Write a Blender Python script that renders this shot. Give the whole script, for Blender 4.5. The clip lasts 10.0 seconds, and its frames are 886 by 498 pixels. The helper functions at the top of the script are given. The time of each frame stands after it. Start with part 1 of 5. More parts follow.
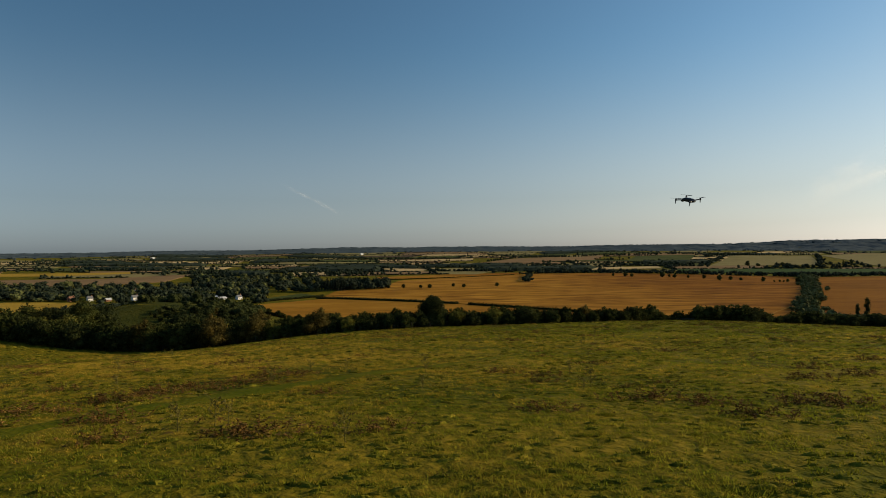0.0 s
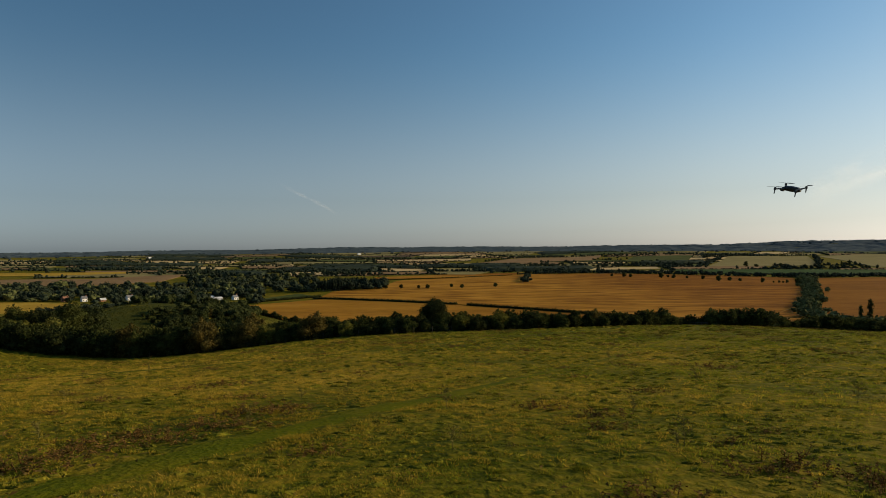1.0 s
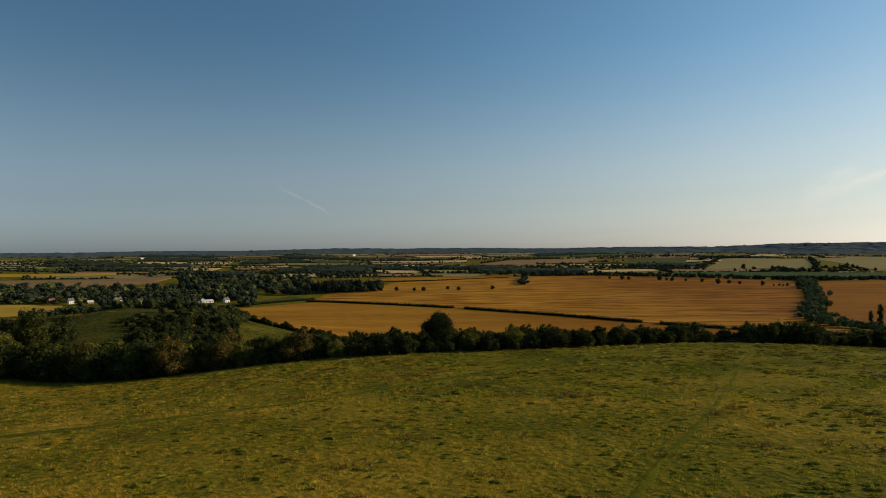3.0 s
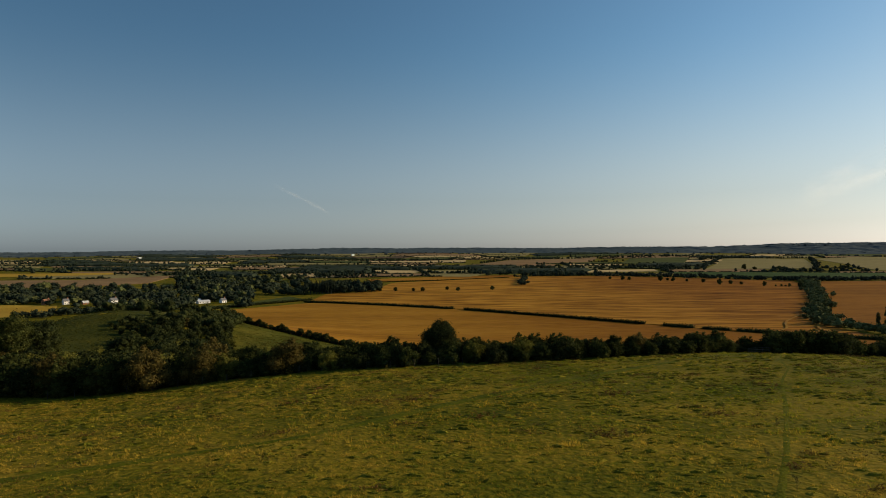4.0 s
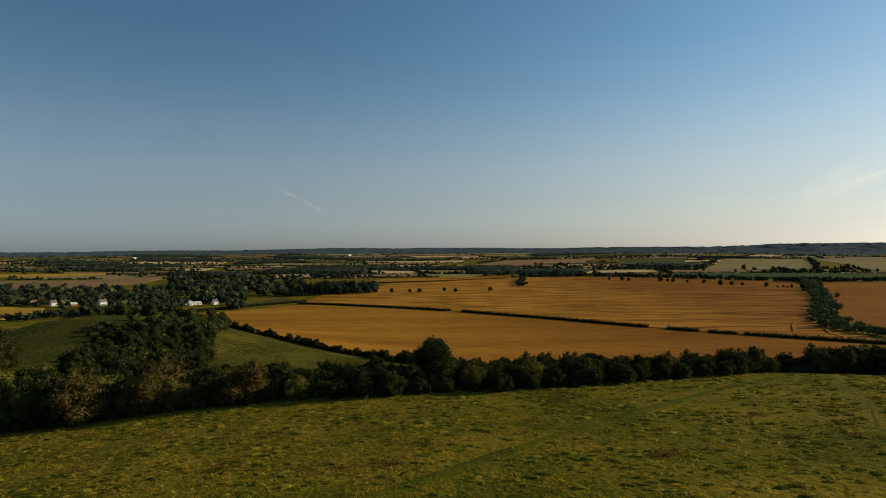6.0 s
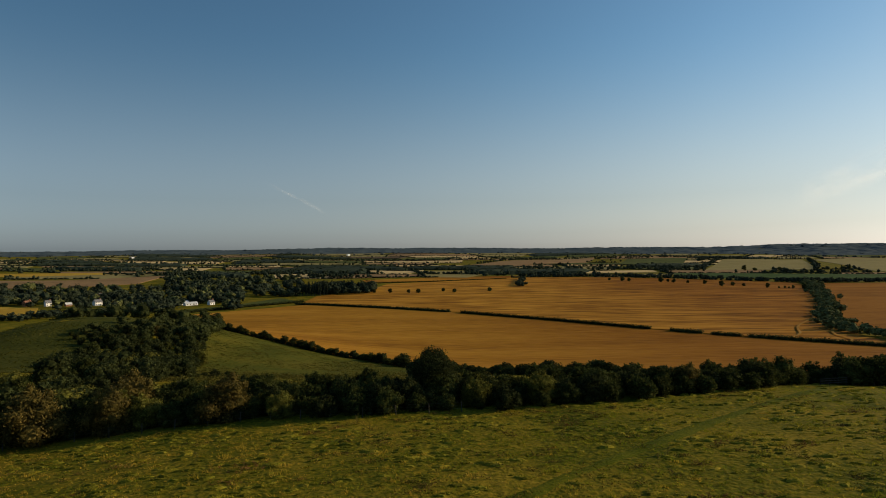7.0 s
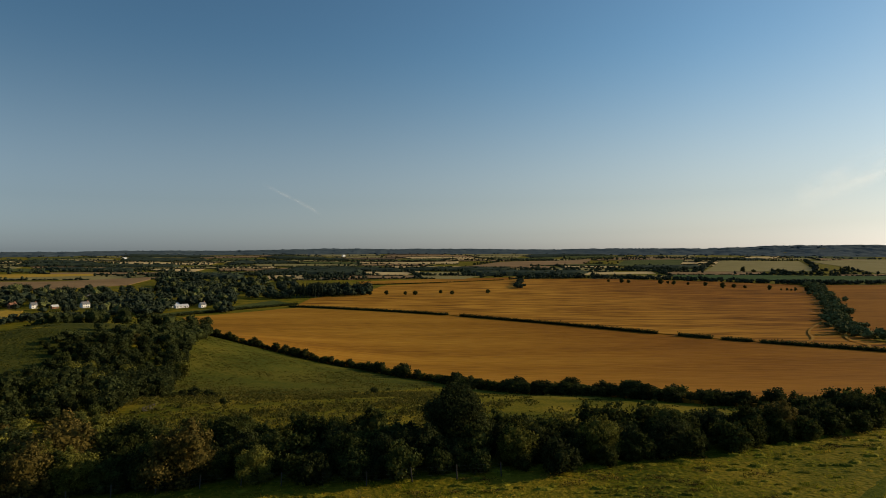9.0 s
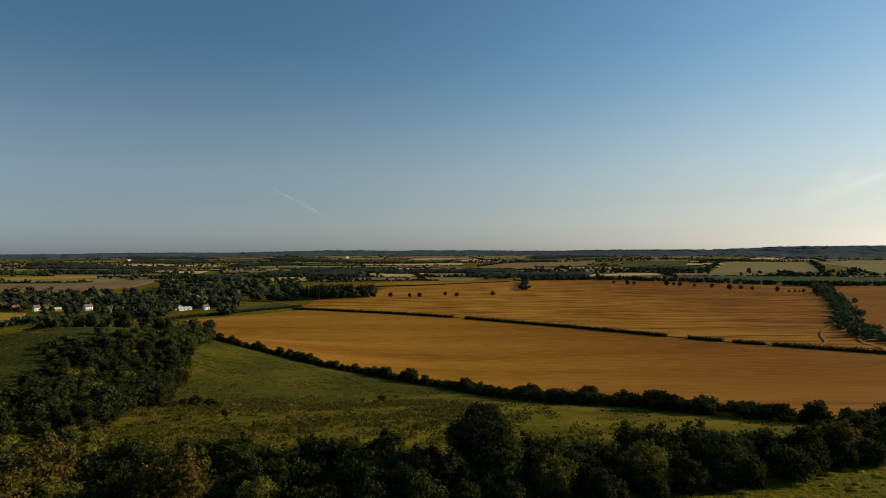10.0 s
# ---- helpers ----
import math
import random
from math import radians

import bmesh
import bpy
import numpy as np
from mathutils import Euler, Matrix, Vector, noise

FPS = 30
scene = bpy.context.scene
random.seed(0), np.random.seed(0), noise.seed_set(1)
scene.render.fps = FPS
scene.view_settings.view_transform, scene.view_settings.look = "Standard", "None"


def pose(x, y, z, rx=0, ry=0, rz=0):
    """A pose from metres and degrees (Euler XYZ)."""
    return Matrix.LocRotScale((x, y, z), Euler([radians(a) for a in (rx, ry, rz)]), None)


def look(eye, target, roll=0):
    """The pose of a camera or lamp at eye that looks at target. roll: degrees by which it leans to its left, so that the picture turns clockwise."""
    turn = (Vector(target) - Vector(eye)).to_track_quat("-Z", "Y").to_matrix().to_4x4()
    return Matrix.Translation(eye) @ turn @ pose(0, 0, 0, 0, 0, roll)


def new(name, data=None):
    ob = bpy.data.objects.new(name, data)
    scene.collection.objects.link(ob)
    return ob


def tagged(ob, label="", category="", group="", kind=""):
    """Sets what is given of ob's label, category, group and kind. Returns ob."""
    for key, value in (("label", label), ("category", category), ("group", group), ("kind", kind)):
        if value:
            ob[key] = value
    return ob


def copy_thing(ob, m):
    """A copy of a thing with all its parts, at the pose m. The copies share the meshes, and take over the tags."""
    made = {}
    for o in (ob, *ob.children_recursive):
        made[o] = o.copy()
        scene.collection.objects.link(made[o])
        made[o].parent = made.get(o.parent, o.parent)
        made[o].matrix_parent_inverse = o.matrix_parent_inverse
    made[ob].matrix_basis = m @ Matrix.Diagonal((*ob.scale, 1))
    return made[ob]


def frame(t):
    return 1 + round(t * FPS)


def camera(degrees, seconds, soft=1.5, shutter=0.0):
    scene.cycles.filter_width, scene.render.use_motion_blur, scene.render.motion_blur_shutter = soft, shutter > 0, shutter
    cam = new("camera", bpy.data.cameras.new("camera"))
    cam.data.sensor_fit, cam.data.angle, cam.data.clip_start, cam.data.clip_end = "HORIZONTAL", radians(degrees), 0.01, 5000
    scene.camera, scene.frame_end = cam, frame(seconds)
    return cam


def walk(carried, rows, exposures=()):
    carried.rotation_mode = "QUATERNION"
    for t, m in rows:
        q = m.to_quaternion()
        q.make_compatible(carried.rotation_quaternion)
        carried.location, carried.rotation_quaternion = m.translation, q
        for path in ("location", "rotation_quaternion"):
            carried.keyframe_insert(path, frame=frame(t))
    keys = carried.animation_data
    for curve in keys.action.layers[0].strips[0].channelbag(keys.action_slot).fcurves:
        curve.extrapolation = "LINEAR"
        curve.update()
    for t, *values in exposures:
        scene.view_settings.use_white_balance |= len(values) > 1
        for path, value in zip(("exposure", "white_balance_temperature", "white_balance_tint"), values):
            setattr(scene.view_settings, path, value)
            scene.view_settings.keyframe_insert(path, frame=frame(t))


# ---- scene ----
cam = camera(73.7, 10.0, 0.8)
PATH = [
    (0, (3.424, 2.011, 58.804), (3.419, 4.011, 58.8), -0.5),
    (0.5, (2.925, 5.042, 58.825), (2.925, 7.042, 58.821), -0.5),
    (1, (2.235, 8.483, 58.908), (2.239, 10.483, 58.904), -0.4),
    (1.5, (1.366, 12.321, 59.036), (1.372, 14.321, 59.033), -0.4),
    (2, (0.689, 16.5, 59.28), (0.698, 18.5, 59.279), -0.4),
    (2.5, (0.499, 20.689, 59.572), (0.511, 22.688, 59.571), -0.4),
    (2.7, (0.464, 22.369, 59.636), (0.478, 24.369, 59.637), -0.3),
    (3.8, (0.012, 31.649, 60.237), (0.05, 33.648, 60.234), -0.4),
    (4, (-0.043, 33.379, 60.293), (-0.019, 35.379, 60.292), -0.2),
    (4.5, (-0.376, 37.715, 60.49), (-0.351, 39.715, 60.49), -0.2),
    (5, (-0.199, 41.726, 60.671), (-0.174, 43.725, 60.672), -0.3),
    (5.5, (0.464, 45.503, 60.693), (0.491, 47.502, 60.693), -0.3),
    (6.8, (0.804, 55.509, 60.906), (0.844, 57.509, 60.905), 0.0),
    (7, (0.726, 57.094, 60.907), (0.762, 59.094, 60.906), -0.1),
    (7.5, (0.069, 61.274, 60.926), (0.109, 63.274, 60.925), -0.1),
    (8, (-0.526, 65.727, 60.973), (-0.482, 67.726, 60.972), -0.1),
    (8.5, (-1.154, 70.366, 61.026), (-1.106, 72.366, 61.025), -0.0),
    (9, (-2.079, 74.705, 61.304), (-2.027, 76.705, 61.306), -0.0),
    (9.5, (-3.027, 78.113, 61.47), (-2.981, 80.113, 61.478), -0.0),
    (10, (-3.768, 80.755, 61.536), (-3.727, 82.755, 61.543), -0.1),
]
walk(cam, [(t, look(eye, target, roll)) for t, eye, target, roll in PATH])

# ---- light ----
SUN_TURN, SUN_UP = 75.0, 17.0
world = bpy.data.worlds.new("sky")
scene.world = world
world.use_nodes = True
wn, wl = world.node_tree.nodes, world.node_tree.links
sky = wn.new("ShaderNodeTexSky")
sky.sky_type, sky.sun_disc = "NISHITA", False
sky.sun_elevation, sky.sun_rotation = radians(SUN_UP), radians(SUN_TURN)
sky.altitude, sky.air_density, sky.dust_density, sky.ozone_density = 100, 1.0, 0.6, 2.4
wn["Background"].inputs["Strength"].default_value = 0.105
# summer haze: the sky greys towards the horizon and is a deeper blue above
where, split, low = wn.new("ShaderNodeTexCoord"), wn.new("ShaderNodeSeparateXYZ"), wn.new("ShaderNodeMapRange")
low.interpolation_type = "SMOOTHSTEP"
for k, v in (("From Min", 0.0), ("From Max", 0.34), ("To Min", 1.0), ("To Max", 0.0)):
    low.inputs[k].default_value = v
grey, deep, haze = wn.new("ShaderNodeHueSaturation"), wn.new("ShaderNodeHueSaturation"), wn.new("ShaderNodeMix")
grey.inputs["Saturation"].default_value, grey.inputs["Value"].default_value = 0.4, 0.75
deep.inputs["Saturation"].default_value, deep.inputs["Value"].default_value = 1.16, 0.97
haze.data_type = "RGBA"
wl.new(where.outputs["Generated"], split.inputs[0])
wl.new(split.outputs["Z"], low.inputs["Value"])
wl.new(low.outputs[0], haze.inputs["Factor"])
cool = wn.new("ShaderNodeMix")
cool.data_type, cool.blend_type = "RGBA", "MULTIPLY"
cool.inputs["Factor"].default_value = 1.0
sunward, tint = wn.new("ShaderNodeMapRange"), wn.new("ShaderNodeMix")
tint.data_type = "RGBA"
tint.inputs["A"].default_value, tint.inputs["B"].default_value = (0.885, 1.07, 1.275, 1), (0.90, 0.92, 0.945, 1)
sunward.inputs["From Min"].default_value, sunward.inputs["From Max"].default_value = -0.55, 0.42
wl.new(split.outputs["X"], sunward.inputs["Value"])
wl.new(sunward.outputs[0], tint.inputs["Factor"])
wl.new(tint.outputs["Result"], cool.inputs["B"])
clear = wn.new("ShaderNodeMix")
clear.data_type, clear.blend_type = "RGBA", "MULTIPLY"
clear.inputs["Factor"].default_value = 1.0
clear.inputs["B"].default_value = (0.94, 0.985, 0.925, 1)
for node in (deep, grey):
    wl.new(sky.outputs[0], node.inputs["Color"])
wl.new(deep.outputs[0], clear.inputs["A"])
wl.new(clear.outputs["Result"], haze.inputs["A"])
wl.new(grey.outputs[0], cool.inputs["A"])
wl.new(cool.outputs["Result"], haze.inputs["B"])
# the thin haze brightens towards the sun
glow, bright = wn.new("ShaderNodeMix"), wn.new("ShaderNodeMix")
glow.data_type = bright.data_type = "RGBA"
glow.inputs["A"].default_value, glow.inputs["B"].default_value = (0.86, 0.85, 0.845, 1), (1.27, 1.24, 1.20, 1)
wl.new(sunward.outputs[0], glow.inputs["Factor"])
bright.blend_type = "MULTIPLY"
bright.inputs["Factor"].default_value = 1.0
wl.new(haze.outputs["Result"], bright.inputs["A"])
wl.new(glow.outputs["Result"], bright.inputs["B"])
wl.new(bright.outputs["Result"], wn["Background"].inputs["Color"])
sun = new("sun", bpy.data.lights.new("sun", "SUN"))
sun.data.energy, sun.data.angle, sun.data.color = 4.6, radians(0.5), (1.0, 0.79, 0.50)
sun.matrix_world = look((0, 0, 0), (-math.sin(radians(SUN_TURN)) * math.cos(radians(SUN_UP)),
                                    -math.cos(radians(SUN_TURN)) * math.cos(radians(SUN_UP)), -math.sin(radians(SUN_UP))))
scene.view_settings.exposure = 0.0

rng = np.random.default_rng(7)


# ---- materials ----
def surface(name, colours, scale=1.0, fine=30.0, rough=0.9, bump=0.3, stretch=(1, 1, 1), island=0.0, person=0.0, through_light=0.0, metal=0.0, coords="Object", dimmed=None):
    """Colours blended by coarse and fine noise, with relief; island and person: brightness spread over loose pieces and over objects."""
    m = bpy.data.materials.new(name)
    m.use_nodes = True
    n, l = m.node_tree.nodes, m.node_tree.links
    shade = n["Principled BSDF"]
    shade.inputs["Roughness"].default_value, shade.inputs["Metallic"].default_value = rough, metal
    shade.inputs["Specular IOR Level"].default_value = 0.015 if rough > 0.72 else 0.06 if rough > 0.55 else 0.4
    tc, mp = n.new("ShaderNodeTexCoord"), n.new("ShaderNodeMapping")
    mp.inputs["Scale"].default_value = stretch
    l.new(tc.outputs[coords], mp.inputs["Vector"])
    big, small = n.new("ShaderNodeTexNoise"), n.new("ShaderNodeTexNoise")
    big.inputs["Scale"].default_value, big.inputs["Detail"].default_value = scale, 5
    small.inputs["Scale"].default_value, small.inputs["Detail"].default_value = fine, 4
    for t in (big, small):
        l.new(mp.outputs[0], t.inputs["Vector"])
    mix = n.new("ShaderNodeMath")
    mix.operation = "MULTIPLY_ADD"
    mix.inputs[1].default_value = 0.45
    l.new(small.outputs["Fac"], mix.inputs[0])
    half = n.new("ShaderNodeMath")
    half.operation = "MULTIPLY"
    half.inputs[1].default_value = 0.55
    l.new(big.outputs["Fac"], half.inputs[0])
    l.new(half.outputs[0], mix.inputs[2])
    ramp = n.new("ShaderNodeValToRGB")
    els = ramp.color_ramp.elements
    while len(els) < len(colours):
        els.new(0.5)
    for i, c in enumerate(colours):
        els[i].position = 0.34 + 0.32 * i / max(1, len(colours) - 1)
        els[i].color = (*c, 1)
    l.new(mix.outputs[0], ramp.inputs[0])
    out = ramp.outputs[0]
    for amount, node, sock in ((island, "ShaderNodeNewGeometry", "Random Per Island"), (person, "ShaderNodeObjectInfo", "Random")):
        if amount:
            src, rg, hs = n.new(node), n.new("ShaderNodeMapRange"), n.new("ShaderNodeHueSaturation")
            rg.inputs["To Min"].default_value, rg.inputs["To Max"].default_value = 1 - amount, 1 + amount
            l.new(src.outputs[sock], rg.inputs["Value"])
            l.new(rg.outputs[0], hs.inputs["Value"])
            l.new(out, hs.inputs["Color"])
            out = hs.outputs[0]
    if dimmed:
        # painted shade: the crop's colour dims and reddens along x over the given span
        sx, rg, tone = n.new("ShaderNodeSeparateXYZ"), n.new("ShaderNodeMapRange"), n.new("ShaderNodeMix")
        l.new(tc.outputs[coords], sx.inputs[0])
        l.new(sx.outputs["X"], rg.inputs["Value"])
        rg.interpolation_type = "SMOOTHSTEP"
        rg.inputs["From Min"].default_value, rg.inputs["From Max"].default_value = dimmed[0], dimmed[1]
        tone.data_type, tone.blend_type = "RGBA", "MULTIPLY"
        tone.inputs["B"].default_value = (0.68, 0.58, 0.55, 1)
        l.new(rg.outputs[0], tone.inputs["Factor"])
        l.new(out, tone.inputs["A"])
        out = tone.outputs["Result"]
    l.new(out, shade.inputs["Base Color"])
    if bump:
        b = n.new("ShaderNodeBump")
        b.inputs["Strength"].default_value, b.inputs["Distance"].default_value = bump, 0.5 / fine
        l.new(small.outputs["Fac"], b.inputs["Height"])
        l.new(b.outputs[0], shade.inputs["Normal"])
    if through_light:
        tr, add = n.new("ShaderNodeBsdfTranslucent"), n.new("ShaderNodeMixShader")
        l.new(out, tr.inputs["Color"])
        add.inputs[0].default_value = through_light
        l.new(shade.outputs[0], add.inputs[1])
        l.new(tr.outputs[0], add.inputs[2])
        l.new(add.outputs[0], n["Material Output"].inputs["Surface"])
    return m


GREEN_TURF = [(0.0815, 0.1170, 0.0097), (0.1445, 0.1679, 0.0124), (0.2232, 0.2086, 0.0179), (0.2993, 0.2390, 0.0262)]
DRY_TURF = [(0.2831, 0.1987, 0.0181), (0.3709, 0.2548, 0.0259), (0.4584, 0.3085, 0.0363), (0.5394, 0.3555, 0.0492)]
M_turf = surface("turf", [(0.0388, 0.0496, 0.0038), (0.0939, 0.0894, 0.0056), (0.1630, 0.1246, 0.0094), (0.2328, 0.1613, 0.0149)], 0.09, 2.2, bump=0.8)
M_blade = surface("grass_blade", GREEN_TURF, 0.09, 2.2, 0.75, 0, island=0.26, through_light=0.5)
M_dry = surface("dry_grass_blade", DRY_TURF, 0.09, 2.2, 0.75, 0, island=0.14, through_light=0.5)
M_tuft = surface("tussock_blade", [(0.0875, 0.1000, 0.0075), (0.1562, 0.1525, 0.0112), (0.2438, 0.2000, 0.0163)], 0.5, 4, 0.8, 0, island=0.35, through_light=0.35)
M_hummock = surface("hummock_turf", [(0.0547, 0.0646, 0.0068), (0.1120, 0.1065, 0.0095), (0.1777, 0.1459, 0.0135), (0.2322, 0.1753, 0.0203)], 0.35, 5.0, bump=0.8, island=0.3)
M_path = surface("path_turf", [(0.0587, 0.0757, 0.0031), (0.0886, 0.0932, 0.0039), (0.1302, 0.1116, 0.0062)], 0.4, 6, bump=0.8)
M_walk = surface("walked_turf", [(0.0408, 0.0544, 0.0034), (0.0782, 0.0859, 0.0051), (0.1275, 0.1148, 0.0085)], 0.3, 4, bump=0.8)
M_wheat = surface("ripe_wheat", [(0.215, 0.094, 0.010), (0.335, 0.157, 0.0165), (0.42, 0.210, 0.025)], 0.02, 0.30, bump=0.7, stretch=(0.22, 1.0, 1), dimmed=(-60, 190))
M_lined = surface("lined_wheat", [(0.10, 0.036, 0.005), (0.24, 0.104, 0.011), (0.415, 0.198, 0.023), (0.50, 0.246, 0.031)], 0.15, 0.32, bump=0.7, stretch=(0.10, 0.60, 1), dimmed=(100, 420))
M_track = surface("wheel_tracks", [(0.25, 0.122, 0.02), (0.31, 0.16, 0.028), (0.37, 0.195, 0.038)], 0.02, 0.4, bump=0.5)
# straw, tan, pale, green and meadow colours carry extra blue as painted haze
M_straw = surface("pale_stubble", [(0.40, 0.285, 0.12), (0.49, 0.35, 0.155), (0.56, 0.405, 0.19)], 0.012, 0.2, bump=0.4)
M_gold = surface("gold_stubble", [(0.32, 0.195, 0.024), (0.40, 0.245, 0.032), (0.46, 0.29, 0.042)], 0.012, 0.3, bump=0.5)
M_tan = surface("tan_stubble", [(0.18, 0.112, 0.052), (0.235, 0.148, 0.068), (0.285, 0.182, 0.085)], 0.015, 0.2, bump=0.4)
M_pale = surface("pale_pasture", [(0.190, 0.158, 0.058), (0.235, 0.192, 0.072), (0.270, 0.218, 0.086)], 0.015, 0.2, bump=0.4)
M_green = surface("green_pasture", [(0.050, 0.062, 0.016), (0.074, 0.084, 0.021), (0.102, 0.105, 0.028)], 0.02, 0.3, bump=0.4)
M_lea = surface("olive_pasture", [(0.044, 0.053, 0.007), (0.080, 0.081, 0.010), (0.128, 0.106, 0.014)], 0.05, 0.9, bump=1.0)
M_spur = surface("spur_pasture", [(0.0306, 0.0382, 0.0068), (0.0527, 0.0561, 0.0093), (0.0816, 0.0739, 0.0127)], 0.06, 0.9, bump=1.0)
M_meadow = surface("deep_green_meadow", [(0.032, 0.058, 0.015), (0.045, 0.076, 0.019), (0.062, 0.094, 0.025)], 0.02, 0.3, bump=0.4)
M_plough = surface("bare_soil", [(0.08, 0.055, 0.032), (0.11, 0.075, 0.044), (0.13, 0.09, 0.055)], 0.02, 0.3, bump=0.4)
M_leaf = surface("hawthorn_leaf", [(0.0226, 0.0289, 0.0081), (0.0504, 0.0587, 0.0146), (0.0924, 0.0929, 0.0243)], 0.35, 2.5, 0.78, 0, island=0.5, person=0.25, through_light=0.32)
M_leaf_dark = surface("oak_leaf", [(0.0181, 0.0248, 0.0101), (0.0372, 0.0445, 0.0140), (0.0679, 0.0738, 0.0221)], 0.3, 2.2, 0.78, 0, island=0.5, person=0.25, through_light=0.32)
M_leaf_rust = surface("rusty_leaf", [(0.0568, 0.0480, 0.0127), (0.1033, 0.0792, 0.0198), (0.1549, 0.1102, 0.0287)], 0.35, 2.5, 0.78, 0, island=0.5, person=0.2, through_light=0.32)
M_belt = surface("belt_leaf", [(0.0412, 0.0492, 0.0184), (0.0825, 0.0920, 0.0322), (0.1348, 0.1348, 0.0460)], 0.1, 0.8, 0.85, 0, island=0.5)
M_leaf_gold = surface("yellowing_leaf", [(0.0584, 0.0618, 0.0120), (0.1227, 0.1186, 0.0215), (0.1928, 0.1694, 0.0359)], 0.35, 2.5, 0.78, 0, island=0.5, person=0.2, through_light=0.32)
M_wood = surface("far_wood_leaf", [(0.0150, 0.0215, 0.0140), (0.0280, 0.0365, 0.0210), (0.046, 0.0545, 0.0290)], 0.03, 0.2, 0.8, 0, island=0.5)
# ridge woods: distance haze is mixed into the leaf colour as lighter blue
M_hazed_wood = surface("hazed_canopy", [(0.042, 0.056, 0.062), (0.060, 0.078, 0.082), (0.078, 0.096, 0.098)], 0.01, 0.05, 0.9, 0.5, island=0.3)
M_bark = surface("bark", [(0.05, 0.04, 0.03), (0.09, 0.075, 0.055), (0.13, 0.11, 0.085)], 3, 25, 0.9, 0.8, (1, 1, 0.25))
M_scrub = surface("rough_herbs", [(0.045, 0.046, 0.010), (0.086, 0.080, 0.016), (0.132, 0.105, 0.023)], 0.25, 1.5, 0.85, 0, island=0.25, through_light=0.3)
M_slope = surface("slope_herbs", [(0.030, 0.036, 0.006), (0.054, 0.056, 0.009), (0.084, 0.075, 0.013)], 0.25, 1.5, 0.85, 0, island=0.4)
M_dock = surface("dock_seed", [(0.095, 0.050, 0.014), (0.145, 0.078, 0.021), (0.20, 0.115, 0.032)], 2, 20, 0.85, 0, island=0.4, person=0.25, through_light=0.1)
M_mat = surface("dead_herb", [(0.068, 0.046, 0.012), (0.120, 0.076, 0.019), (0.175, 0.108, 0.027)], 0.5, 5, 0.9, 0, island=0.5)
M_thistle = surface("thistle_stalk", [(0.10, 0.088, 0.020), (0.16, 0.135, 0.034), (0.23, 0.185, 0.052)], 2, 20, 0.85, 0, island=0.35, through_light=0.15)
M_post = surface("weathered_post", [(0.0455, 0.039, 0.0292), (0.0715, 0.0618, 0.0488), (0.0975, 0.0878, 0.0715)], 4, 40, 0.9, 0.6, (1, 1, 0.2), person=0.2)
M_pale_wood = surface("bleached_wood", [(0.17, 0.15, 0.12), (0.24, 0.215, 0.18), (0.30, 0.275, 0.235)], 4, 40, 0.85, 0.5, (0.2, 1, 1))
M_wire = surface("galvanised_wire", [(0.10, 0.10, 0.095), (0.16, 0.155, 0.15)], 3, 30, 0.6, 0, metal=0.5)
M_render = surface("white_wall", [(0.70, 0.68, 0.63), (0.78, 0.76, 0.71), (0.82, 0.80, 0.76)], 0.5, 6, 0.9, 0.2)
M_brick = surface("red_brick", [(0.22, 0.10, 0.06), (0.29, 0.14, 0.085), (0.34, 0.18, 0.11)], 0.6, 6, 0.9, 0.4)
M_slate = surface("grey_slate", [(0.10, 0.10, 0.105), (0.15, 0.15, 0.155), (0.2, 0.195, 0.19)], 0.6, 5, 0.7, 0.4)
M_tile = surface("clay_tile", [(0.16, 0.08, 0.05), (0.22, 0.11, 0.07), (0.27, 0.15, 0.10)], 0.6, 5, 0.8, 0.4)
M_sheet = surface("pale_sheet_roof", [(0.42, 0.42, 0.42), (0.52, 0.52, 0.51), (0.6, 0.6, 0.58)], 0.3, 3, 0.5, 0.2)
M_glass = surface("window_glass", [(0.02, 0.025, 0.03), (0.03, 0.035, 0.04)], 1, 5, 0.08, 0)
M_door = surface("painted_door", [(0.05, 0.06, 0.05), (0.08, 0.09, 0.08)], 2, 20, 0.5, 0.1)
M_shell = surface("dark_plastic", [(0.012, 0.012, 0.013), (0.02, 0.02, 0.022)], 6, 60, 0.45, 0.1)
M_grey = surface("grey_plastic", [(0.05, 0.05, 0.053), (0.08, 0.08, 0.085)], 6, 60, 0.45, 0.1)
M_lens = surface("lens_glass", [(0.01, 0.01, 0.012), (0.015, 0.015, 0.02)], 6, 60, 0.05, 0)


# ---- the lie of the land ----
PROFILE = [(-2600, 12), (-700, 40), (-200, 56), (-40, 57.5), (0, 55.6), (32, 52.4), (60, 48.9), (80, 46.9), (115, 43.6), (140, 40.8),
           (170, 35.8), (195, 31.2), (225, 24.2), (290, 12), (350, 4), (420, 0), (500, -2.5), (700, -4), (1000, -3), (1500, 2),
           (2500, 14), (3500, 26), (4300, 36), (5200, 40)]
PX = np.array([p[0] for p in PROFILE], float)
PZ = np.array([p[1] for p in PROFILE], float)
RIDGE_B = [-2.0, -0.75, -0.45, -0.30, -0.12, 0.1, 0.3, 0.45, 0.6, 0.75, 2.0]
RIDGE_Z = [38, 40, 44, 50, 62, 58, 60, 66, 78, 82, 80]


def slopes():
    d = np.diff(PZ) / np.diff(PX)
    m = np.zeros(len(PX))
    for i in range(1, len(d)):
        if d[i - 1] * d[i] > 0:
            m[i] = 2 * d[i - 1] * d[i] / (d[i - 1] + d[i])
    return m


PM = slopes()


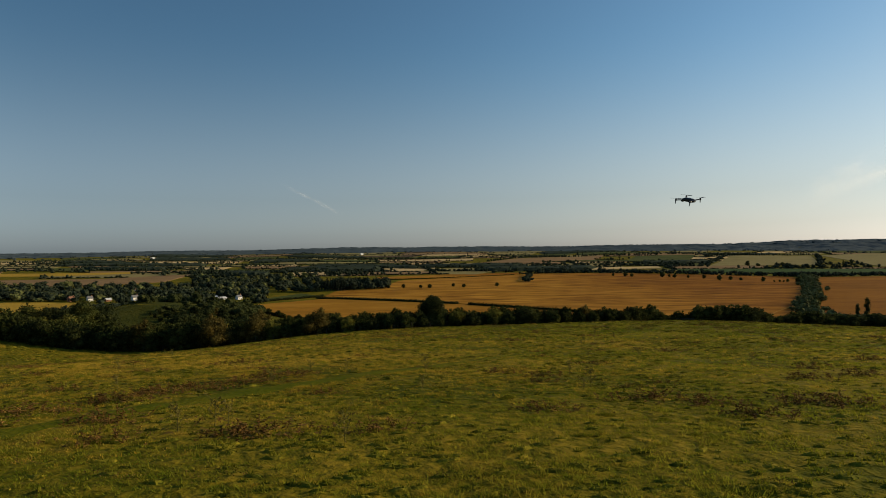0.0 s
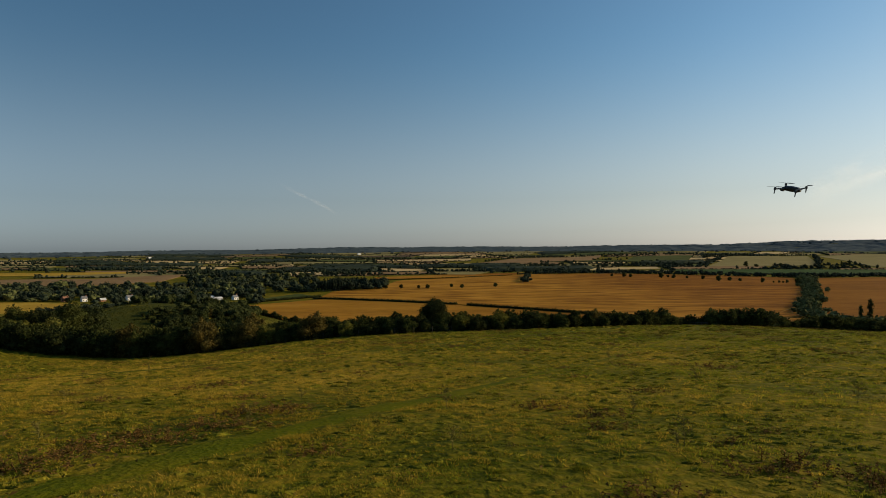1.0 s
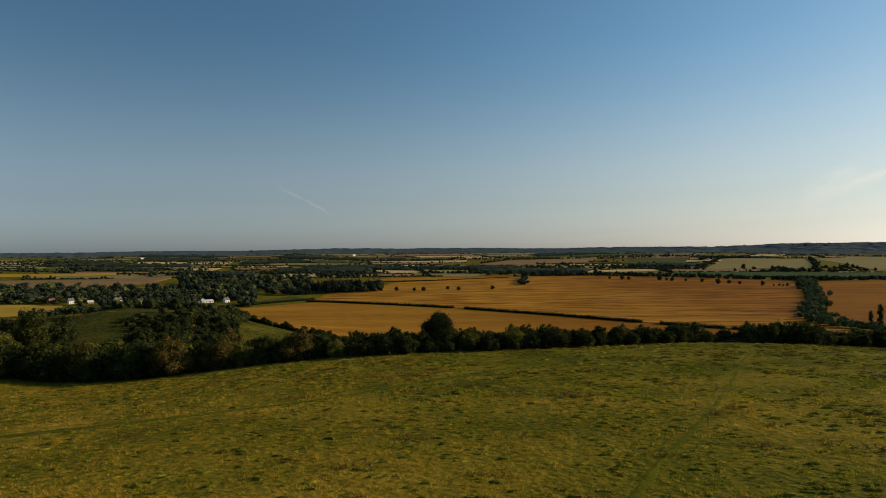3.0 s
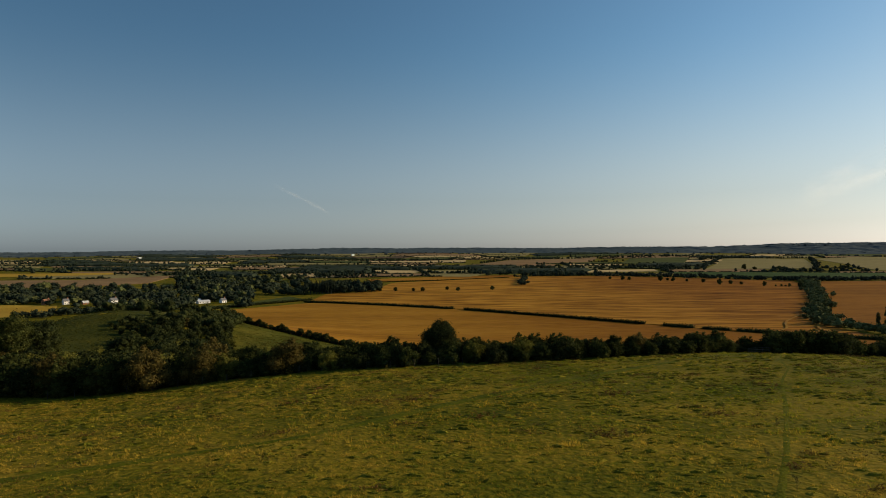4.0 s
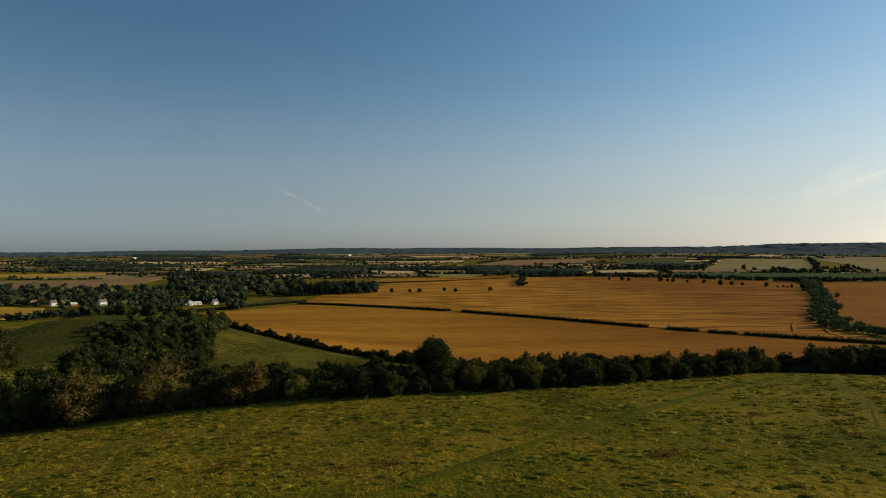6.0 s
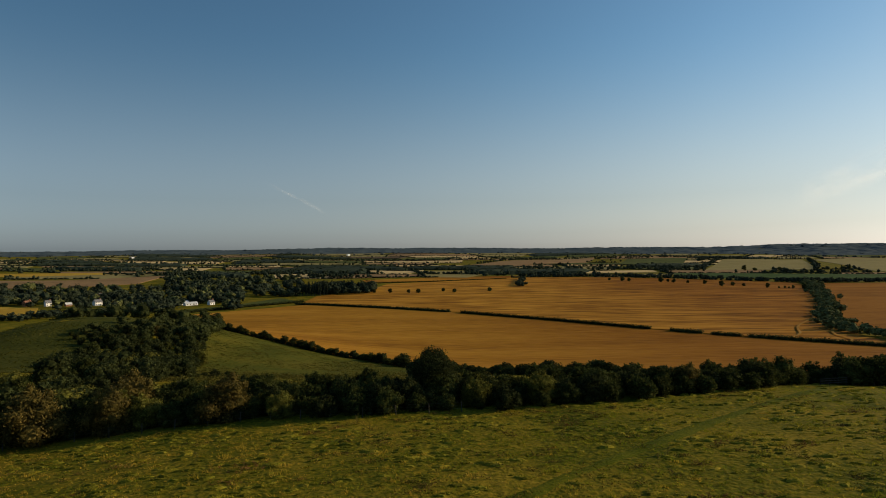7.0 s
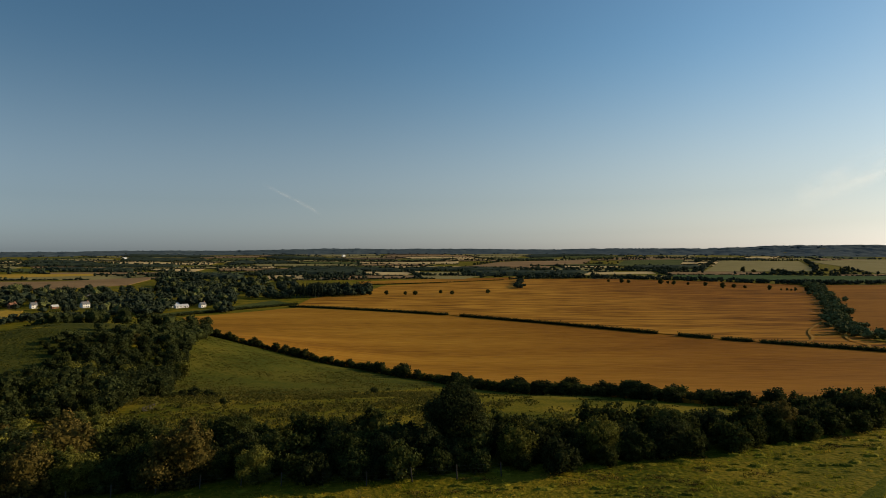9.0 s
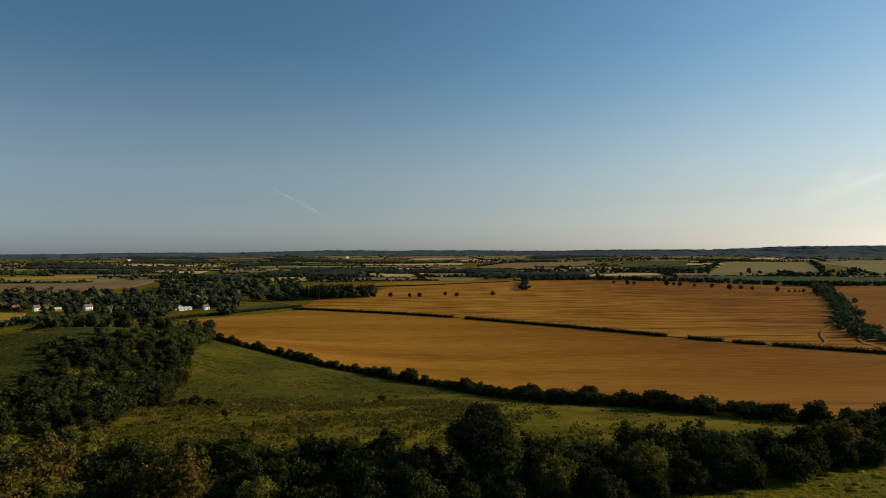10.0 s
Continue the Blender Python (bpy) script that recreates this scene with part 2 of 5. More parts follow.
def hump(x, y, cx, cy, sx, sy):
    return np.exp(-((x - cx) / sx) ** 2 - ((y - cy) / sy) ** 2)


def height(x, y):
    """The ground's height: a grassy brow, a slope down to a valley, rolling land and a far wooded ridge."""
    x, y = np.asarray(x, float), np.asarray(y, float)
    yy = np.clip(y, PX[0], PX[-1])
    i = np.clip(np.searchsorted(PX, yy, side="right") - 1, 0, len(PX) - 2)
    w = PX[i + 1] - PX[i]
    t = (yy - PX[i]) / w
    z = ((2 * t**3 - 3 * t**2 + 1) * PZ[i] + (t**3 - 2 * t**2 + t) * w * PM[i] + (3 * t**2 - 2 * t**3) * PZ[i + 1] + (t**3 - t**2) * w * PM[i + 1])
    z = z - 5.0 * hump(x, y, -60, 112, 36, 58)
    z = z - 1.8 * hump(x, y, 115, 128, 40, 55) + 0.7 * hump(x, y, 54, 122, 26, 34)
    z = z + 24 * hump(x, y, -158, 335, np.where(x > -158, 85, 50), np.where(y < 335, 68, 120)) + 6 * hump(x, y, -232, 330, 28, 60)
    z = z - 6 * hump(x, y, -520, 850, 320, 230)
    r = np.hypot(x, y)
    far = np.clip((y - 1500) / 2500, 0, 1) * (1 - 0.85 * np.clip((r - 3400) / 450, 0, 1))
    z = z + far * 7 * (np.sin(x / 310 + 1.3) * np.sin(y / 270) + np.sin(x / 133 + y / 420))
    g = np.exp(-((r - 4500) / 380) ** 2) * (y > 0)
    z = z - 40 * np.clip((r - 4560) / 400, 0, 1)
    return z * (1 - g) + g * (np.interp(x / np.maximum(y, 1), RIDGE_B, RIDGE_Z) + 3 * np.sin(x / 170))


def mesh_from(name, v, f, material, smooth=False):
    """A mesh from arrays: v is n x 3, f is m x 3 or m x 4."""
    v, f = np.asarray(v, np.float32), np.asarray(f, np.int32)
    me = bpy.data.meshes.new(name)
    k = f.shape[1]
    me.vertices.add(len(v))
    me.vertices.foreach_set("co", v.ravel())
    me.loops.add(f.size)
    me.loops.foreach_set("vertex_index", f.ravel())
    me.polygons.add(len(f))
    me.polygons.foreach_set("loop_start", np.arange(0, f.size, k, dtype=np.int32))
    me.materials.append(material)
    me.update(calc_edges=True)
    me.polygons.foreach_set("use_smooth", np.full(len(f), smooth))
    me.validate()
    return me


def grid_faces(nu, nv):
    a = (np.arange(nv - 1)[:, None] * nu + np.arange(nu - 1)[None, :]).ravel()
    return np.stack([a, a + 1, a + nu + 1, a + nu], 1)


def spread(lo, hi, start, end, step, grow, top):
    """Even steps between lo and hi, then growing ones out to start and end."""
    out = list(np.arange(lo, hi + 0.01, step))
    s, p = step, out[-1]
    while p < end:
        s = min(s * grow, top)
        p += s
        out.append(p)
    s, p = step, out[0]
    while p > start:
        s = min(s * grow, top)
        p -= s
        out.insert(0, p)
    return np.array(out)


gx = spread(-20, 24, -4900, 4900, 0.4, 1.055, 95)
gy = spread(8, 42, -2600, 5300, 0.4, 1.05, 65)
XX, YY = np.meshgrid(gx, gy)
rough_turf = np.clip((150 - np.abs(YY - 60)) / 40, 0, 1) * np.clip((110 - np.abs(XX)) / 40, 0, 1)
hummock = np.array([0.75 * noise.noise(Vector((a * 1.15, b * 1.15, 0))) + 0.5 * noise.noise(Vector((a * 0.5, b * 0.5, 2))) + 0.6 * noise.noise(Vector((a * 0.16, b * 0.16, 4))) if k > 0 else 0.0
                    for a, b, k in zip(XX.ravel(), YY.ravel(), rough_turf.ravel())]).reshape(XX.shape)
ZZ = height(XX, YY) + rough_turf * hummock * 0.085
ground = new("ground", mesh_from("ground", np.stack([XX, YY, ZZ], -1).reshape(-1, 3), grid_faces(len(gx), len(gy)), M_turf, True))
tagged(ground, "rough olive and straw-gold pasture turf over rolling hills", "ground", kind="structure")


def ground_z(x, y):
    """The height of the ground sheet itself, hummocks included."""
    i = np.clip(np.searchsorted(gx, x) - 1, 0, len(gx) - 2)
    j = np.clip(np.searchsorted(gy, y) - 1, 0, len(gy) - 2)
    u, w = (x - gx[i]) / (gx[i + 1] - gx[i]), (y - gy[j]) / (gy[j + 1] - gy[j])
    return (ZZ[j, i] * (1 - u) + ZZ[j, i + 1] * u) * (1 - w) + (ZZ[j + 1, i] * (1 - u) + ZZ[j + 1, i + 1] * u) * w


# ---- fields ----
def resample(points, n):
    p = np.array(points, float)
    d = np.concatenate([[0], np.cumsum(np.hypot(*np.diff(p, axis=0).T))])
    s = np.linspace(0, d[-1], n)
    return np.stack([np.interp(s, d, p[:, 0]), np.interp(s, d, p[:, 1])], 1)


TAKEN = []


def field(name, lower, upper, material, label, lift=0.5, n=40, m=24, category="field"):
    """A crop or sward between two lines on the map, standing lift metres high with closed sides."""
    a, b = resample(lower, n), resample(upper, n)
    w = np.linspace(0, 1, m)[:, None, None]
    p = (a[None] * (1 - w) + b[None] * w).reshape(-1, 2)
    top = np.column_stack([p, ground_z(p[:, 0], p[:, 1]) + lift])
    f = grid_faces(n, m)
    rim = np.concatenate([np.arange(n), np.arange(2 * n - 1, n * m, n), np.arange(n * m - 2, n * (m - 1) - 1, -1), np.arange(n * (m - 2), 0, -n)])
    low = top[rim] - (0, 0, lift + 2)
    k = np.arange(len(rim))
    k2 = (k + 1) % len(rim)
    side = np.stack([rim[k], n * m + k, n * m + k2, rim[k2]], 1)
    ob = new(name, mesh_from(name, np.vstack([top, low]), np.vstack([f, side]), material, False))
    TAKEN.append(np.vstack([a, b[::-1]]))
    return tagged(ob, label, category, kind="structure")


def inside(x, y, poly):
    j = np.roll(np.arange(len(poly)), 1)
    x1, y1, x2, y2 = poly[:, 0], poly[:, 1], poly[j, 0], poly[j, 1]
    cross = ((y1 > y) != (y2 > y)) & (x < (x2 - x1) * (y - y1) / (y2 - y1 + 1e-9) + x1)
    return cross.sum() % 2 == 1


def taken(x, y):
    return any(inside(x, y, p) for p in TAKEN)


HEDGE_LOW = [(-172, 528), (-130, 420), (-112, 374), (-75, 362), (-31, 341), (2, 297), (19, 249), (28, 215), (33, 198), (39, 183), (46, 169), (56, 158), (70, 153.5), (92, 152), (150, 150)]
HEDGE_MID = [(-161, 761), (-126, 744), (-47, 700), (17, 658), (109, 578), (182, 503), (264, 424), (330, 360)]
BELT = [(700, 1150), (593, 958), (467, 749), (338, 554), (316, 500), (318, 470), (315, 430), (300, 405)]
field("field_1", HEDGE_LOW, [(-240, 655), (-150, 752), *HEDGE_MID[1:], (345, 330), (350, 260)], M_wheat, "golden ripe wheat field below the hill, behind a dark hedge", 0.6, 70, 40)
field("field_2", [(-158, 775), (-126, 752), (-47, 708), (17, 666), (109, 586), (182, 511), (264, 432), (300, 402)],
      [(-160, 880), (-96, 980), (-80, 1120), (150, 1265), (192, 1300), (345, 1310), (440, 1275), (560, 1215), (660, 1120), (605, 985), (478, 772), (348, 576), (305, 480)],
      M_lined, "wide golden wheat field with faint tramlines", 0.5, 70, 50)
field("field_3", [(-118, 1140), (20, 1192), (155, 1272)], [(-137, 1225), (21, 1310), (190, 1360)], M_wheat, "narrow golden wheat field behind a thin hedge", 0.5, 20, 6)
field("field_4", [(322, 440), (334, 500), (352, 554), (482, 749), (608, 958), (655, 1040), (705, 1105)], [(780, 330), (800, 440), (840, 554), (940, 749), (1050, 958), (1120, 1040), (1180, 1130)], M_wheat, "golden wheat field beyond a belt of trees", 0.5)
field("field_5", [(517, 1300), (640, 1250), (782, 1185), (900, 1200)], [(572, 1450), (700, 1440), (985, 1385), (1100, 1370)], M_meadow, "deep green pasture field", 0.8, 20, 10)
field("field_6", [(719, 1600), (800, 1600), (1030, 1621)], [(1160, 2400), (1300, 2500), (1560, 2520)], M_pale, "pale straw-green field on a gentle rise", 1.0, 20, 16)
field("field_7", [(1102, 1497), (1400, 1560), (1900, 1700)], [(1600, 2520), (2000, 2600), (2500, 2700)], M_pale, "pale straw-green field beside a hedge", 1.0, 20, 16)
field("field_8", [(57, 1860), (160, 1841), (540, 2120)], [(150, 2000), (260, 2240), (760, 2800)], M_tan, "tan stubble field on a rise", 1.2, 20, 16)
field("field_9", [(307, 1436), (430, 1470), (553, 1497)], [(340, 1540), (450, 1570), (580, 1602)], M_straw, "pale gold stubble field", 0.8, 12, 6)
field("field_10", [(600, 1977), (836, 2029)], [(830, 2560), (1100, 2580)], M_green, "green pasture field among hedges", 1.2, 12, 12)
field("field_11", [(-1150, 1360), (-911, 1350), (-758, 1445)], [(-1260, 1480), (-1006, 1490), (-800, 1520)], M_gold, "bright gold stubble strip", 1.0, 12, 6)
field("field_12", [(-900, 1060), (-640, 1050), (-540, 1150)], [(-960, 1220), (-720, 1240), (-590, 1400)], M_tan, "brown-gold stubble field by the village", 0.8, 16, 10)
field("field_13", [(-262, 668), (-215, 745), (-165, 800)], [(-290, 690), (-240, 760), (-205, 860)], M_green, "green meadow strip in front of barns", 0.4, 12, 6)
field("field_14", [(-640, 600), (-500, 606), (-412, 612), (-402, 662)], [(-680, 790), (-600, 790), (-545, 787), (-470, 772)], M_gold, "yellow-gold meadow below the village", 0.4, 20, 12)
field("field_15", [(-84, 236), (-33, 228), (-8, 258), (3, 290)], [(-128, 392), (-112, 370), (-75, 358), (-31, 337)], M_lea, "green pasture with short grass on the slope", 0.12, 30, 40)
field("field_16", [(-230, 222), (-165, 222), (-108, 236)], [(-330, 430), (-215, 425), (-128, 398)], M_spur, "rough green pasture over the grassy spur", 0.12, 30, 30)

# wheel tracks left by the sprayer in the wide wheat field
def tramlines(lower, upper, n, m, lift, across, ahead, half):
    """Thin strips along and across a field of n by m cells, just over its crop."""
    a, b = resample(lower, n), resample(upper, n)
    w = np.linspace(0, 1, m)[:, None, None]
    g = a[None] * (1 - w) + b[None] * w
    V, F = [], []
    sway = np.sin(np.linspace(0, 11, m) + np.sin(np.linspace(0, 5, m)))[:, None] * (5, 1.5)
    for run in [g[j] for j in across] + [g[:, i] + sway for i in ahead]:
        d = np.gradient(run, axis=0)
        d /= np.linalg.norm(d, axis=1)[:, None]
        s = np.stack([-d[:, 1], d[:, 0]], 1) * half
        base = sum(len(v) for v in V)
        p = np.vstack([run - s, run + s])
        V.append(np.column_stack([p, ground_z(p[:, 0], p[:, 1]) + lift + 0.7]))
        F.append(grid_faces(len(run), 2) + base)
    ob = new("field_tramlines", mesh_from("field_tramlines", np.vstack(V), np.vstack(F), M_track))
    return tagged(ob, "pale winding wheel tracks in the ripe wheat", "wheel tracks", kind="structure")


WIDE_UPPER = [(-160, 880), (-96, 980), (-80, 1120), (150, 1265), (192, 1300), (345, 1310), (440, 1275), (560, 1215), (660, 1120), (605, 985), (478, 772), (348, 576), (305, 480)]
WIDE_LOWER = [(-158, 775), (-126, 752), (-47, 708), (17, 666), (109, 586), (182, 511), (264, 432), (300, 402)]
tramlines(WIDE_LOWER, WIDE_UPPER, 70, 50, 0.5, (), (60, 64), 0.9)

# patchwork of small fields on the far land
edges_y = [1300]
while edges_y[-1] < 4150:
    edges_y.append(edges_y[-1] + rng.uniform(0.07, 0.13) * edges_y[-1])
PATCH_HEDGES, WOODED = [], []
mats = [(M_straw, "pale gold stubble field"), (M_tan, "tan stubble field"), (M_pale, "pale green field"), (M_green, "green pasture field"), (M_plough, "brown ploughed field"), (None, "")]
for y0, y1 in zip(edges_y[:-1], edges_y[1:]):
    b = -0.95
    while b < 0.95:
        db = rng.uniform(0.07, 0.2) * (1700 / y0) ** 0.3
        c = b + db
        tilt = rng.uniform(-0.02, 0.02, 4)
        wob = rng.uniform(-0.25, 0.25, 4) * (y1 - y0)
        q = [((b + tilt[0]) * y0, y0 + wob[0]), ((c + tilt[1]) * y0, y0 + wob[1]), ((b + tilt[2]) * y1, y1 + wob[2]), ((c + tilt[3]) * y1, y1 + wob[3])]
        cx, cy = np.mean(q, axis=0)
        if not taken(cx, cy) and math.hypot(cx, cy) < 3720:
            k = rng.choice(6, p=[0.20, 0.14, 0.17, 0.14, 0.07, 0.28])
            PATCH_HEDGES.append((q[0], q[1]))
            if rng.random() < 0.7:
                PATCH_HEDGES.append((q[0], q[2]))
            if not mats[k][0]:
                WOODED.append(q)
            if mats[k][0]:
                n_before = len(TAKEN)
                field("field", q[:2], q[2:], mats[k][0], mats[k][1] + " between dark hedges", 0.7, 6, 5)
                del TAKEN[n_before:]
        b = c + 0.004


# ---- foliage ----
def leaf_quads(p, nrm, size, aspect=0.7, r=rng):
    """One small leaf spray per point, as triangles facing roughly along nrm."""
    n = len(p)
    d = nrm + r.normal(0, 0.55, (n, 3))
    d /= np.linalg.norm(d, axis=1)[:, None] + 1e-9
    a = np.cross(d, r.normal(0, 1, (n, 3)))
    a /= np.linalg.norm(a, axis=1)[:, None] + 1e-9
    b = np.cross(d, a)
    s = np.asarray(size).reshape(-1, 1) * r.uniform(0.6, 1.3, (n, 1))
    k = r.uniform(-0.3, 0.3, (n, 1))
    v = np.stack([p - a * s * 0.62, p + a * s * 0.62, p + b * s * aspect * 1.1 + a * s * k], 1).reshape(-1, 3)
    return v, np.arange(3 * n).reshape(-1, 3)


def lobe_points(lobes, size, cover, r=rng, ragged=1.0):
    """Points and outward directions over a heap of ellipsoids (cx, cy, cz, rx, ry, rz)."""
    P, N = [], []
    L = np.array(lobes, float)
    for i, (cx, cy, cz, rx, ry, rz) in enumerate(L):
        area = 4 * math.pi * ((rx * ry) ** 1.6 / 3 + (rx * rz) ** 1.6 / 3 + (ry * rz) ** 1.6 / 3) ** (1 / 1.6)
        n = max(6, int(cover * area / (size * size)))
        u = r.normal(0, 1, (n, 3))
        u /= np.linalg.norm(u, axis=1)[:, None]
        swell = np.sin(u @ r.normal(0, 4.5, (3, 3)) + r.uniform(0, 6.28, 3)).mean(1)
        k = (r.uniform(0.72, 1.06, n) * (1 + 0.28 * ragged * swell) + np.where(r.random(n) < 0.12 * ragged, r.uniform(0.08, 0.34, n), 0.0))[:, None]
        p = np.array([cx, cy, cz]) + u * k * (rx, ry, rz)
        keep = np.ones(n, bool)
        for j, o in enumerate(L):
            if j != i:
                keep &= (((p - o[:3]) / o[3:]) ** 2).sum(1) > 0.55
        P.append(p[keep])
        N.append((u / (rx, ry, rz) * min(rx, ry, rz))[keep])
    return np.vstack(P), np.vstack(N)




def core_mesh(lobes, k=0.7):
    """Dense inner boughs: a rough low solid inside each lobe."""
    g = (1 + 5 ** 0.5) / 2
    v0 = np.array([(-1, g, 0), (1, g, 0), (-1, -g, 0), (1, -g, 0), (0, -1, g), (0, 1, g), (0, -1, -g), (0, 1, -g), (g, 0, -1), (g, 0, 1), (-g, 0, -1), (-g, 0, 1)]) / math.hypot(1, g)
    f0 = np.array([(0, 11, 5), (0, 5, 1), (0, 1, 7), (0, 7, 10), (0, 10, 11), (1, 5, 9), (5, 11, 4), (11, 10, 2), (10, 7, 6), (7, 1, 8),
                   (3, 9, 4), (3, 4, 2), (3, 2, 6), (3, 6, 8), (3, 8, 9), (4, 9, 5), (2, 4, 11), (6, 2, 10), (8, 6, 7), (9, 8, 1)])
    V, F = [], []
    for i, (cx, cy, cz, rx, ry, rz) in enumerate(lobes):
        V.append(np.array([cx, cy, cz]) + v0 * (rx * k, ry * k, rz * k))
        F.append(f0 + 12 * i)
    V, F = np.vstack(V), np.vstack(F)
    return V, np.column_stack([F, F[:, 2]])


def foliage(name, lobes, size, cover, material, r=rng):
    p, n = lobe_points(lobes, size, cover, r)
    v, f = leaf_quads(p, n, np.full(len(p), size), 0.75, r)
    cv, cf = core_mesh(lobes)
    t = np.vstack([f, cf[:, :3] + len(v)])
    return mesh_from(name, np.vstack([v, cv]), t, material)


def tube(bm, a, b, ra, rb, n=6):
    a, b = Vector(a), Vector(b)
    d = (b - a).normalized()
    u = d.orthogonal().normalized()
    w = d.cross(u)
    rings = []
    for c, r in ((a, ra), (b, rb)):
        rings.append([bm.verts.new(c + (u * math.cos(2 * math.pi * i / n) + w * math.sin(2 * math.pi * i / n)) * r) for i in range(n)])
    for i in range(n):
        bm.faces.new((rings[0][i], rings[0][(i + 1) % n], rings[1][(i + 1) % n], rings[1][i]))
    bm.faces.new(rings[1])
    bm.faces.new(rings[0][::-1])


def box(bm, x0, x1, y0, y1, z0, z1):
    v = [bm.verts.new((x, y, z)) for z in (z0, z1) for x, y in ((x0, y0), (x1, y0), (x1, y1), (x0, y1))]
    for q in ((3, 2, 1, 0), (4, 5, 6, 7), (0, 1, 5, 4), (1, 2, 6, 5), (2, 3, 7, 6), (3, 0, 4, 7)):
        bm.faces.new([v[i] for i in q])


def part(name, bm, material, parent=None, label=""):
    me = bpy.data.meshes.new(name)
    bm.normal_update()
    bm.to_mesh(me)
    bm.free()
    me.materials.append(material)
    ob = new(name, me)
    if parent:
        ob.parent = parent
    return tagged(ob, label) if label else ob


def tree(name, tall, wide, leaf, material, label, seed, lobes_n=9, bole=0.25, size=0.45, cover=1.3, category="tree", group="", slim=1.0, sprays=0):
    """A tapered trunk with limbs, and a crown of leaf clumps over several uneven lobes. Stands at the origin."""
    r = np.random.default_rng(seed)
    root = new(name)
    bm = bmesh.new()
    zc = tall * (bole + (1 - bole) * 0.5)
    rt = tall * 0.028 + 0.03
    fork = Vector((r.normal(0, 0.1), r.normal(0, 0.1), tall * max(bole, 0.12)))
    tube(bm, (0, 0, -0.3), fork, rt * 1.3, rt * 0.85, 7)
    tube(bm, fork, (fork.x * 1.5, fork.y * 1.5, tall * 0.8), rt * 0.85, rt * 0.2, 6)
    lobes = [(0, 0, zc, wide * 0.33, wide * 0.33, tall * (1 - bole) * 0.46)]
    for i in range(lobes_n):
        a = 2 * math.pi * (i + r.uniform(-0.3, 0.3)) / lobes_n * 2.4
        h = (i + 0.5) / lobes_n
        rad = wide * 0.5 * (0.62 * math.sin(math.pi * min(0.95, 0.12 + 0.8 * h)) ** 0.8) * r.uniform(0.75, 1.25) * slim
        z = tall * (bole + (1 - bole) * (0.12 + 0.78 * h))
        s = wide * r.uniform(0.17, 0.27)
        c = (rad * math.cos(a), rad * math.sin(a), z)
        lobes.append((*c, s, s * r.uniform(0.85, 1.15), s * r.uniform(0.7, 1.05)))
        if i % 2 == 0:
            tube(bm, fork.lerp(Vector((0, 0, tall * 0.6)), h * 0.7), c, rt * 0.45, rt * 0.12, 5)
    outer = lobes[1:]
    for i in range(sprays):
        o = outer[int(r.integers(len(outer)))]
        u = r.normal(0, 1, 3) + (0, 0, 0.5)
        u /= np.linalg.norm(u)
        q = wide * r.uniform(0.04, 0.085)
        lobes.append((o[0] + u[0] * o[3], o[1] + u[1] * o[4], max(q, o[2] + u[2] * o[5] * 1.1), q, q, q * r.uniform(0.8, 1.4)))
    part("trunk", bm, M_bark, root)
    crown = new("crown", foliage("crown", lobes, size, cover, material, r))
    crown.parent = root
    return tagged(root, label, category, group)


def place(ob, x, y, s=1.0, turn=None, sink=0.0, flat=1.0):
    z = float(ground_z(np.array(x), np.array(y)))
    t = rng.uniform(0, 360) if turn is None else turn
    return pose(x, y, z - sink, 0, 0, t) @ Matrix.Diagonal((s * flat, s * flat, s, 1))


class Stock:
    """A few built forms of one kind; the first use takes the form itself, later ones copy it."""

    def __init__(self, forms):
        self.forms, self.used = forms, [False] * len(forms)

    def put(self, x, y, s=1.0, k=None, turn=None, flat=1.0):
        k = int(rng.integers(len(self.forms))) if k is None else k
        m = place(None, x, y, s, turn, 0, flat)
        if self.used[k]:
            return copy_thing(self.forms[k], m)
        self.used[k] = True
        self.forms[k].matrix_basis = m
        return self.forms[k]


def far_trees(name, spots, material, label, category="trees", quads=1.0, cover=0.55, lobes_n=3):
    """Many far trees in one mesh: each a heap of three to five lobes of leaf clumps. Spots: x, y, tall, wide."""
    V, F, off = [], [], 0
    for x, y, tall, wide in spots:
        z = float(ground_z(np.array(x), np.array(y)))
        lobes = [(x, y, z + tall * 0.48, wide * 0.42, wide * 0.42, tall * 0.5)]
        for i in range(lobes_n):
            a = rng.uniform(0, 6.28)
            lobes.append((x + wide * 0.28 * math.cos(a), y + wide * 0.28 * math.sin(a), z + tall * rng.uniform(0.3, 0.78), wide * 0.27, wide * 0.27, tall * 0.22))
        size = wide * 0.24 / quads**0.5
        p, n = lobe_points(lobes, size, cover, rng, 0.35)
        v, f = leaf_quads(p, n, np.full(len(p), size * 0.85))
        cv, cf = core_mesh(lobes, 0.8)
        V += [v, cv]
        F += [f + off, cf[:, :3] + off + len(v)]
        off += len(v) + len(cv)
    ob = new(name, mesh_from(name, np.vstack(V), np.vstack(F), material))
    return tagged(ob, label, category, kind="stuff")


def along(points, step, wander=0.0):
    """Spots along a line on the map."""
    p = np.array(points, float)
    n = max(2, int(np.hypot(*np.diff(p, axis=0).T).sum() / step))
    q = resample(points, n)
    return q + rng.normal(0, wander, q.shape) if wander else q


